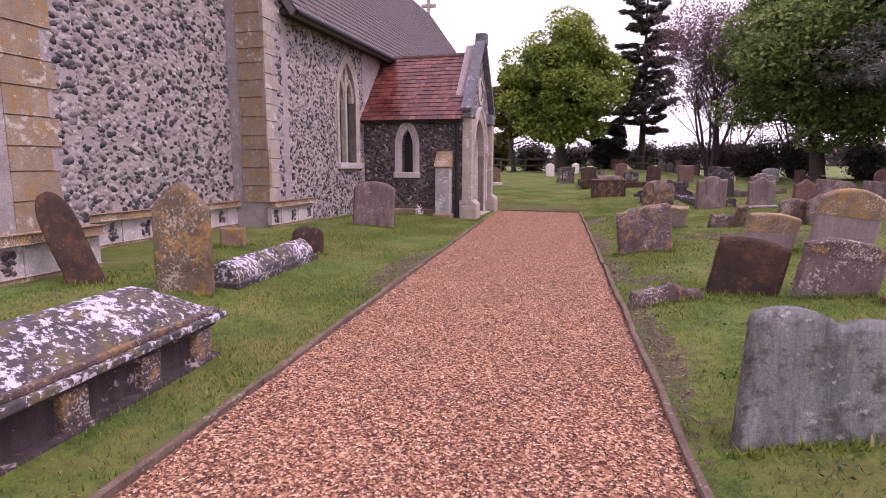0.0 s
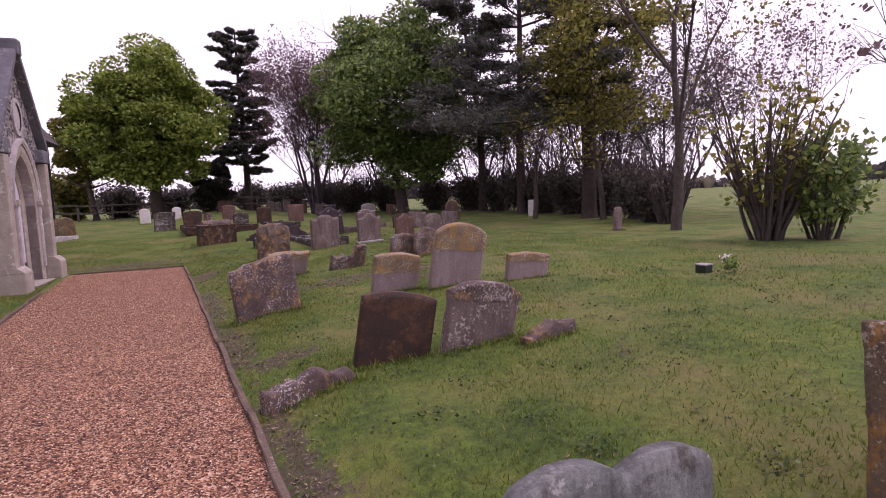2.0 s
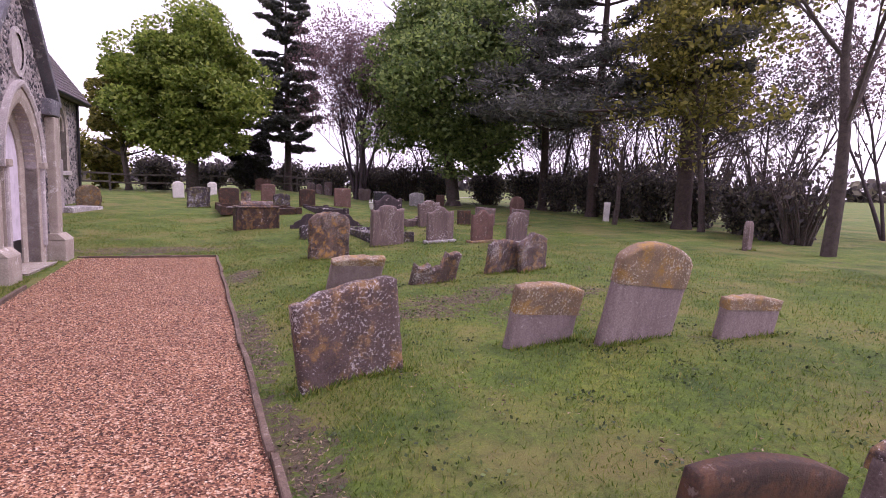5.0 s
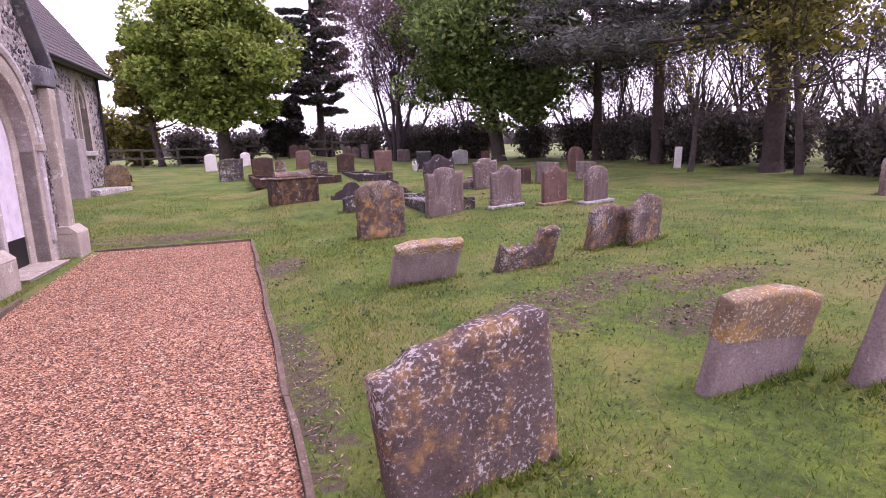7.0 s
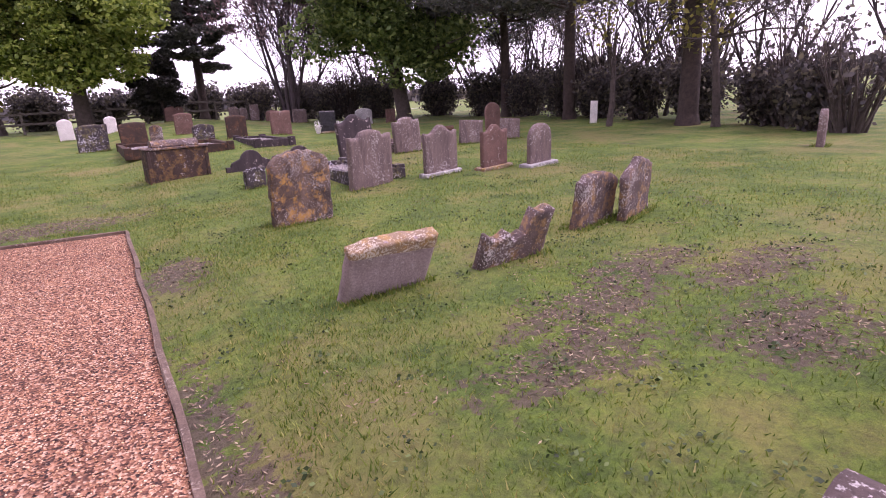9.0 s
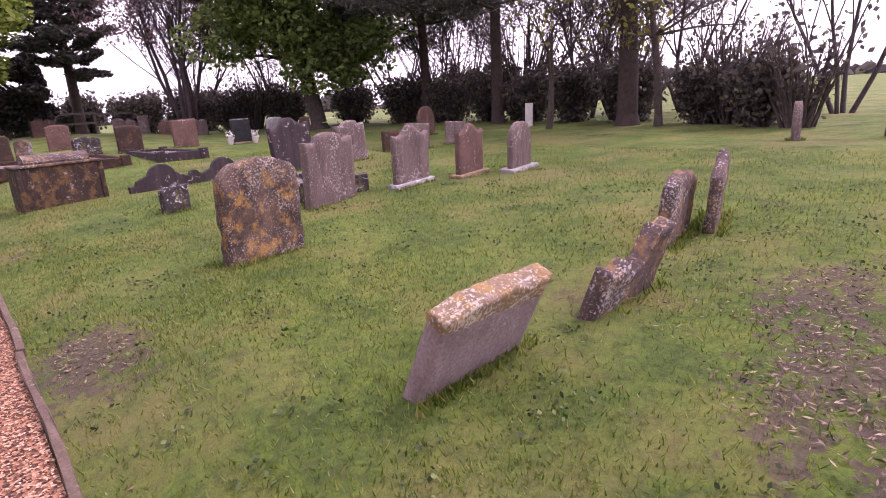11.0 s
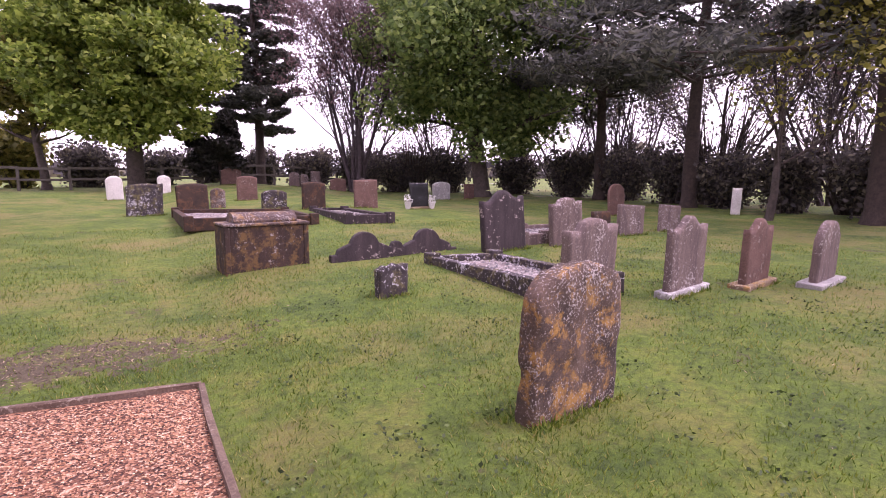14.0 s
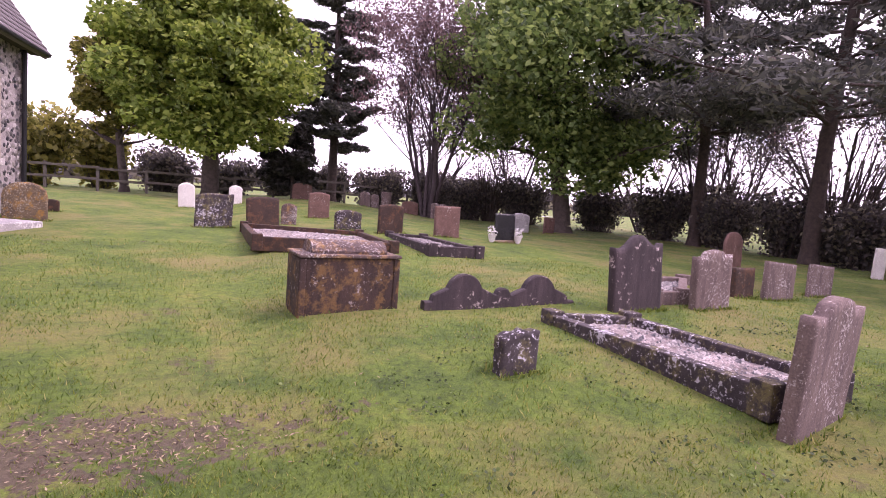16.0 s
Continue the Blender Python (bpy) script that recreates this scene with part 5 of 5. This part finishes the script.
headstone("pinkish stone headstone near the fence", 8, 46.6, 0.55, 0.95, 0.1, 8, 0, 0, "flat", M_PINK, 0.008)
headstone("brown round-topped headstone beside the chancel wall", -4.3, 33.6, 0.85, 0.86, 0.12, 6, 0, 0, "arch", M_ORANGE, 0.01)
headstone("small dark footstone beside the chancel wall", -4.35, 36, 0.35, 0.33, 0.1, 6, 0, 0, "round", M_BROWN, 0.01)
headstone("upright grey stone at the foot of the trees", 12.5, 17.6, 0.38, 0.76, 0.14, 20, 2, 0, "round", M_PINK, 0.012)

# ledger slab by the chancel
bm = bmesh.new()
block(bm, -0.45, 0.45, -0.85, 0.85, -0.05, 0.16, 0.03)
slab = thing("ledger_slab", pose(-4.4, 31.7, ground_at(-4.4, 31.7), 0, 0, -25), "flat grey ledger slab by the church wall", "gravestone")
part("slab", bm, M_GREYPALE, slab)

# kerbed graves
kerb_grave("kerbed grave with dark lichened stone and pale chippings", [(3.68, 21.1), (4.6, 21.2), (4.42, 23.5), (3.42, 23.65)], 0.17, M_CHIPS, M_BLACKLICHEN)
kerb_grave("wide grave with a dark brown stone kerb", [(0.48, 29.3), (3.1, 29.0), (3.1, 32.0), (0.4, 33.0)], 0.2, M_CHIPS, M_BROWN)
kerb_grave("dark kerbed grave with scattered stones", [(3.78, 28.6), (4.75, 28.45), (4.62, 31.4), (3.85, 31.8)], 0.14, M_CHIPS, M_DARKSTREAK)
kerb_grave("kerbed grave beside a tall headstone", [(5.6, 24.4), (6.15, 24.4), (7.7, 25.9), (6.7, 25.9)], 0.15, M_CHIPS, M_PINK)


def chest_tomb(x, y, label):
    """A tall chest tomb with a rounded ledger on top."""
    ob = thing("chest_tomb", pose(x, y, ground_at(x, y), 0, 0, 6) @ Matrix.Scale(1.12, 4), label, "tomb")
    bm = bmesh.new()
    slab_mesh(bm, 0.98, 0.56, 0.5, "flat", 0.006, 77)
    part("chest", bm, M_STAIN, ob, "dark stained stone chest", True)
    for s in (-1, 1):
        bm = bmesh.new()
        block(bm, s * 0.5 - 0.035, s * 0.5 + 0.035, -0.262, 0.262, -0.1, 0.545, 0.015)
        part("end_slab", bm, M_STAIN, ob)
    bm = bmesh.new()
    block(bm, -0.545, 0.545, -0.275, 0.275, 0.55, 0.585, 0.012)
    part("cover", bm, M_LICHEN, ob)
    verts, faces = [], []
    tube(verts, faces, Vector((-0.4, 0, 0.6)), Vector((0.4, 0, 0.6)), 0.13, 0.13, 14)
    k = len(verts)
    faces2 = [tuple(range(14)), tuple(range(14, 28))]
    bm = bmesh.new()
    vs = [bm.verts.new((v.x, v.y * 1.5, 0.6 + (v.z - 0.6) * 0.9)) for v in verts]
    for f in faces + faces2:
        bm.faces.new([vs[i] for i in f])
    part("rounded_top", bm, M_LICHEN, ob, "half-round capping stone", False)
    return ob


chest_tomb(1.18, 24.75, "dark brown chest tomb with a half-round capping stone")


def curvy_headboard():
    """A low pair of linked scrolled heads on one dark stone."""
    w, d = 2.2, 0.13
    ob = thing("double_headstone", pose(3.2, 24.5, ground_at(3.2, 24.5), -3, 0, 2), "low dark double headstone with two scrolled humps", "gravestone", "gravestones in the churchyard")

    def top(u):
        s = abs(u)
        q = abs(s - 0.25)
        hump = 0.34 * math.sqrt(max(0.0, 1 - (q / 0.1) ** 2)) * 0.5 + 0.17 * max(0.0, math.cos(min(1.0, q / 0.2) * math.pi / 2)) if q < 0.2 else 0.0
        knob = 0.12 * math.sqrt(max(0.0, 1 - (s / 0.045) ** 2))
        return 0.08 + 0.07 * (s < 0.45) + 0.78 * max(hump, knob) * (s < 0.45)

    bm = bmesh.new()
    n = 90
    rows = []
    for i in range(n + 1):
        u = i / n - 0.5
        z = top(u)
        rows.append([bm.verts.new((u * w, s * d / 2, q)) for s, q in ((-1, -0.1), (-1, z - 0.015), (-0.75, z), (0.75, z), (1, z - 0.015), (1, -0.1))])
    for a, b in zip(rows, rows[1:]):
        for k in range(5):
            bm.faces.new((a[k], b[k], b[k + 1], a[k + 1]))
    bm.faces.new(rows[0])
    bm.faces.new(rows[-1])
    part("slab", bm, M_DARKSTREAK, ob)


curvy_headboard()


# white flower urns beside the black headstone
def urn(x, y):
    ob = thing("flower_urn", pose(x, y, ground_at(x, y)), "white stone urn with pale flowers", "urn", "urns beside a headstone")
    bm = bmesh.new()
    bmesh.ops.create_cone(bm, cap_ends=True, segments=14, radius1=0.07, radius2=0.12, depth=0.22, matrix=Matrix.Translation((0, 0, 0.11)))
    bmesh.ops.bevel(bm, geom=[e for e in bm.edges if abs(e.verts[0].co.z - e.verts[1].co.z) < 0.01], offset=0.02, segments=2, affect="EDGES")
    part("urn_body", bm, M_WHITE, ob)
    nr = np.random.default_rng(int(x * 100))
    v, f = leaf_cloud(nr.normal(size=(60, 3)) * 0.06 + np.array([0, 0, 0.3]), 0.05, nr)
    tagged(raw("flowers", v, f, M_PETAL, ob), "pale petals")


urn(6.72, 31.7)
urn(7.56, 31.75)

# grave vases on the open grass
ob = thing("flower_vase", pose(7.0, 10.2, ground_at(7.0, 10.2)), "dark green square plastic flower vase", "vase")
bm = bmesh.new()
block(bm, -0.09, 0.09, -0.09, 0.09, -0.02, 0.12, 0.015)
part("vase_body", bm, M_PLASTIC, ob)
bm = bmesh.new()
block(bm, -0.1, 0.1, -0.1, 0.1, 0.12, 0.14, 0.006)
part("vase_rim", bm, M_GREYPALE, ob, "pale metal rim")
for vx, vy, hh, mat, lab in ((8.1, 10.6, 0.1, M_PETAL, "tuft of pale flowers in the grass"), (7.15, 9.85, 0.24, M_LEAF_OAK, "small green plant in the grass")):
    ob = thing("grave_plant", pose(vx, vy, ground_at(vx, vy)), lab, "plant")
    nr = np.random.default_rng(int(vx * 10))
    pts = nr.normal(size=(90, 3)) * np.array([0.05, 0.05, hh * 0.3]) + np.array([0, 0, hh * 0.6])
    pts[:, 2] = np.maximum(pts[:, 2], 0.01)
    v, f = leaf_cloud(pts, 0.05, nr)
    raw("foliage", v, f, mat, ob)

# gravestones between path and tower
headstone("dark narrow headstone leaning far over", -6, 7.8, 0.36, 1.1, 0.1, 40, -18, -6, "arch", M_BROWN, 0.012)
headstone("tall ochre headstone with a pointed shouldered head", -4.73, 7.8, 0.65, 1.2, 0.11, 2, -1, -2, "peak", M_ORANGE, 0.01)
headstone("small low stone behind the tall headstone", -5.9, 10.6, 0.41, 0.31, 0.1, 10, 0, 0, "flat", M_PINKTOP, 0.014)
headstone("dark rounded footstone at the end of a body stone", -4.6, 10.6, 0.48, 0.42, 0.1, 30, 4, 0, "arch", M_BROWN, 0.012)
headstone("broad cambered headstone near the porch", -4.8, 14.4, 0.95, 1, 0.12, 0, 2, -4, "round", M_PINK, 0.01)


def body_stone():
    """A coped stone lying along a grave between a headstone and its footstone."""
    ob = thing("body_stone", pose(-4.55, 9.2, ground_at(-4.55, 9.2), 0, 0, 1), "long coped grave stone patched with pale lichen", "gravestone")
    for y0, y1 in ((-1.05, 0.1), (0.12, 1.1)):
        bm = bmesh.new()
        prof = [(-0.2, -0.08), (-0.2, 0.12), (-0.1, 0.24), (0.0, 0.28), (0.1, 0.24), (0.2, 0.12), (0.2, -0.08)]
        n = 10
        ring = [[bm.verts.new((x + 0.012 * noise.noise(Vector((x * 9, y0 + (y1 - y0) * i / n, z * 9))), y0 + (y1 - y0) * i / n, z + 0.015 * noise.noise(Vector((x * 5, i * 1.3, z * 5))))) for x, z in prof] for i in range(n + 1)]
        for a, b in zip(ring, ring[1:]):
            for k in range(len(prof) - 1):
                bm.faces.new((a[k], b[k], b[k + 1], a[k + 1]))
        bm.faces.new(ring[0])
        bm.faces.new(ring[-1])
        part("coped_block", bm, M_TOMB, ob)
    bm = bmesh.new()
    block(bm, -0.27, 0.27, -1.1, 1.15, -0.08, 0.05, 0.015)
    part("base_slab", bm, M_BLACKLICHEN, ob)


body_stone()


def coped_tomb():
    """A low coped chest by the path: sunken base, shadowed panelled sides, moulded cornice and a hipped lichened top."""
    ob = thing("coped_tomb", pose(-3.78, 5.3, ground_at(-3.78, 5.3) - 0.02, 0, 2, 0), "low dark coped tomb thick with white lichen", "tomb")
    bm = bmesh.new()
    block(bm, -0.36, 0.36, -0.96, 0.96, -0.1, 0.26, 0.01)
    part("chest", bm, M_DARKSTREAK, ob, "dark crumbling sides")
    for sx in (-1, 1):
        for yy in (-0.86, -0.3, 0.3, 0.86):
            bm = bmesh.new()
            block(bm, sx * 0.37 - 0.05, sx * 0.37 + 0.05, yy - 0.09, yy + 0.09, -0.1, 0.26, 0.015)
            part("side_pier", bm, M_LICHEN, ob)
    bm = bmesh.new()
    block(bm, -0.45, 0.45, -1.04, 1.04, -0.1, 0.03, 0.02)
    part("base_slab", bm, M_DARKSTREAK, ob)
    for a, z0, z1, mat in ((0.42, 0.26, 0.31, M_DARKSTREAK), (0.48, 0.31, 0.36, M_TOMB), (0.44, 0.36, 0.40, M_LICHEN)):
        bm = bmesh.new()
        block(bm, -a, a, -a - 0.6, a + 0.6, z0, z1, 0.012)
        part("cornice", bm, mat, ob)
    bm = bmesh.new()
    n = 16
    prof = [(-0.40, 0.40), (-0.36, 0.44), (-0.08, 0.60), (0.08, 0.60), (0.36, 0.44), (0.40, 0.40)]
    ring = []
    for i in range(n + 1):
        y = -0.96 + 1.92 * i / n
        end = min(1, min(i, n - i) / 2.2)
        ring.append([bm.verts.new((x * (0.96 + 0.04 * end), y, 0.40 + (z - 0.40) * (0.35 + 0.65 * end) + 0.008 * noise.noise(Vector((x * 7, y * 7, 1))))) for x, z in prof])
    for a, b in zip(ring, ring[1:]):
        for k in range(len(prof) - 1):
            bm.faces.new((a[k], b[k], b[k + 1], a[k + 1]))
    bm.faces.new(ring[0])
    bm.faces.new(ring[-1])
    part("coped_top", bm, M_TOMB, ob, "hipped top blotched with white lichen")


coped_tomb()

# a small flower pot by the porch wall
ob = thing("grave_plant", pose(-4.7, 17.9, ground_at(-4.7, 17.9)), "small clump of pale flowers by the porch wall", "plant")
nr = np.random.default_rng(4)
v, f = leaf_cloud(np.abs(nr.normal(size=(120, 3))) * np.array([0.1, 0.1, 0.1]), 0.05, nr)
raw("foliage", v, f, M_PETAL, ob)


# field fence, gate and lane beyond the churchyard
def fence():
    ob = thing("field_fence", Matrix(), "weathered wooden post and rail fence along the field", "fence")
    y0 = 46.5
    for i in range(14):
        x = -9 + i * 1.9
        y = y0 + 0.25 * (x + 9) * 0.55
        bm = bmesh.new()
        g = ground_at(x, y)
        block(bm, x - 0.06, x + 0.06, y - 0.06, y + 0.06, g - 0.2, g + 1.12, 0.015)
        part("post", bm, M_RAIL, ob)
        if i < 13:
            for z in (0.45, 0.95):
                bm = bmesh.new()
                block(bm, 0, 1.92, -0.025, 0.025, z, z + 0.11, 0.01)
                p = part("rail", bm, M_RAIL, ob)
                p.matrix_local = Matrix.Translation((x, y - 0.07, g)) @ Matrix.Rotation(math.atan(0.1375), 4, "Z")


fence()
bm = bmesh.new()
vs = [bm.verts.new((x, y, 0.06 + ground_at(x, y))) for x, y in ((-60, 58), (40, 72), (40, 75), (-60, 61))]
bm.faces.new(vs)
tagged(link("lane", bm, M_ROAD), "pale lane crossing the field", "road", kind="structure")

# trees
broadleaf(-0.6, 47.0, 11.6, 4.5, 1.6, 0.42, M_LEAF_LIME, M_BARK, "broad fresh green tree with a dense domed crown", 21, 70000, 0.16, 120)
broadleaf(-4.3, 48.0, 9.0, 2.6, 2.2, 0.2, M_LEAF_IVY, M_BARK, "smaller thin-leaved tree beside the lane", 22, 11000, 0.16, 36)
pine(5.9, 51.0, 14.0, 3.3, 3.2, 0.3, "tall dark pine with layered boughs", 23, 24, 46000, 0.17)
broadleaf(3.3, 47.5, 4.0, 1.6, 0.35, 0.1, M_YEW, M_BARK, "dense blackish rounded yew bush", 24, 15000, 0.11, 40, 0.3)
bare_tree(9.8, 45.0, 11.0, 4.2, 0.14, M_TWIG, M_BUD, "bare purple-grey tree just coming into bud", 25, 7, 20000, 5, 0.2)
broadleaf(14.6, 40.0, 14.0, 5.6, 1.6, 0.42, M_LEAF_OAK, M_BARK, "large dark green tree with spreading limbs", 26, 66000, 0.165, 105)
pine(18.8, 36.2, 15.5, 5.6, 4.6, 0.27, "tall pine with dark drooping boughs", 27, 15, 34000, 0.14, boughs=((4.8, 215, 6.0, 0.0), (5.4, 180, 5.5, 0.0), (5.1, 250, 5.0, 0.0)))
pine(18.0, 30.6, 15.5, 5.4, 4.7, 0.28, "tall pine with dark drooping boughs", 28, 13, 27000, 0.14, boughs=((4.6, 200, 6.5, -0.02), (5.2, 170, 7.0, -0.02), (5.0, 250, 5.5, 0.0), (5.6, 140, 5.5, 0.0)))
pine(17.0, 23.9, 14.0, 3.8, 5.4, 0.34, "ivy-clad pine with a thick dark trunk", 29, 10, 24000, 0.14, boughs=((4.9, 150, 5.5, -0.02), (5.4, 120, 5.0, 0.0)))
broadleaf(16.6, 22.6, 11.5, 3.2, 2.6, 0.12, M_LEAF_IVY, M_BARK, "yellow-green tree just coming into leaf", 30, 9500, 0.12, 75)
bare_tree(15.4, 25.9, 6.2, 2.6, 0.14, M_BARK, M_LEAF_IVY, "small crooked bare tree under the pines", 31, 1, 600, 4, 0.5)
bare_tree(13.5, 16.2, 12.0, 4.2, 0.2, M_BARK, M_LEAF_IVY, "tall tree with sparse young leaves", 32, 1, 5000, 5, 0.12)
bare_tree(10.6, 8.7, 8.0, 2.4, 0.09, M_BARK, M_BUD, "slender leaning bare tree by the field", 37, 2, 300, 4, 0.25)
bare_tree(21.5, 19.0, 9.0, 2.8, 0.08, M_TWIG, M_BUD, "twiggy bare tree in the hedge line", 38, 4, 2500, 5, 0.35)
bare_tree(21.5, 28.5, 9.5, 3.2, 0.1, M_TWIG, M_BUD, "twiggy bare tree in the hedge line", 39, 4, 2500, 5, 0.35)
bare_tree(21.0, 38.0, 9.0, 3.2, 0.1, M_TWIG, M_BUD, "twiggy bare tree in the hedge line", 40, 4, 2500, 5, 0.35)
for hx, hy, hz, seed in ((24.5, 25.5, 8.0, 41), (24.0, 33.5, 9.5, 42), (22.5, 43.5, 9.0, 43), (16.5, 48.5, 9.0, 44), (12.5, 52.0, 8.5, 45), (24.5, 29.0, 8.0, 46), (24.0, 39.0, 8.5, 47)):
    bare_tree(hx, hy, hz, 3.4, 0.1, M_TWIG, M_HEDGE, "twiggy bare tree in the hedge line", seed, 5, 7000, 5, 0.4)
shrub(11.9, 12.3, 3.2, 1.3, "multi-stemmed hazel clump with sparse leaves", 33, M_LEAF_IVY, 900, 34, 0.1)
shrub(12.8, 11.6, 2.0, 1.1, "leafy shrub at the field's edge", 34, M_LEAF_OAK, 2500, 16, 0.1)
k = 0
for hx, hy, hh, hs in ((16.4, 19.6, 1.5, 1.4), (17.8, 21.6, 1.6, 1.8), (18.6, 24.6, 1.8, 1.7), (18.9, 27.4, 1.9, 1.9), (19.2, 29.8, 1.7, 1.8), (19.6, 32.6, 2.1, 2.0), (19.6, 35.2, 1.9, 1.9), (19.2, 38.6, 2.1, 2.2),
                       (18.2, 42.0, 2.0, 2.2), (15.4, 45.0, 2.2, 2.2), (13.0, 47.0, 2.0, 2.2), (11.0, 48.2, 2.1, 2.0), (8.6, 49.5, 1.8, 2.0)):
    shrub(hx, hy, hh, hs, "dark tangled shrub under the trees", 50 + k, M_HEDGE, 7000 if hy > 24 else 4500, 34, 0.1, "hedge_shrub", 0.95)
    k += 1
for hx, hy, hh, hs in ((16.0, 18.6, 2.4, 1.4), (17.6, 20.8, 3.2, 1.6), (20.2, 26.0, 3.8, 1.8), (20.4, 31.4, 4.0, 1.8), (20.2, 36.6, 3.6, 1.8), (14.0, 46.4, 3.4, 1.8)):
    shrub(hx, hy, hh, hs, "tangle of bare brown hedge stems", 50 + k, M_HEDGE, 500, 46, 0.1, "hedge_shrub", 0.6)
    k += 1
for hx, hy, hh, hs in ((-8.5, 50.5, 3.2, 2.4), (-6.0, 53.0, 2.8, 2.4), (-11.5, 49.0, 3.6, 2.6)):
    shrub(hx, hy, hh, hs, "light green hedgerow shrub beyond the fence", 70 + k, M_LEAF_IVY, 4000, 16, 0.2, "hedge_shrub", 0.95)
    k += 1

for hx, hy, hh, hs in ((-3.0, 54.5, 2.0, 2.6), (0.4, 55.5, 1.8, 2.6), (3.6, 56.5, 2.2, 2.6), (7.0, 57.0, 2.0, 2.6), (10.4, 56.5, 2.2, 2.6), (13.6, 54.0, 2.2, 2.6)):
    shrub(hx, hy, hh, hs, "dull green hedgerow shrub beyond the fence", 90 + k, M_HEDGE, 5000, 18, 0.15, "hedge_shrub", 0.95)
    k += 1

# distant hedgerows and wood on the horizon
nr = np.random.default_rng(91)
pts = []
for ang in np.linspace(-60, 95, 520):
    r = 190 + 40 * math.sin(ang * 0.11) + nr.normal() * 4
    hgt = 4.5 + 3.0 * math.sin(ang * 0.31) + 2.0 * math.sin(ang * 0.83)
    for _ in range(14):
        pts.append((r * math.sin(radians(ang)) + nr.normal() * 2, 15 + r * math.cos(radians(ang)) + nr.normal() * 2, max(0.3, nr.random() * hgt) + 0.5))
v, f = leaf_cloud(pts, 2.2, nr)
tagged(raw("distant_hedgerow", v, f, M_HEDGE), "far hedgerows and woodland on the horizon", "hedge", kind="stuff")
grass_blades()
ground_litter()
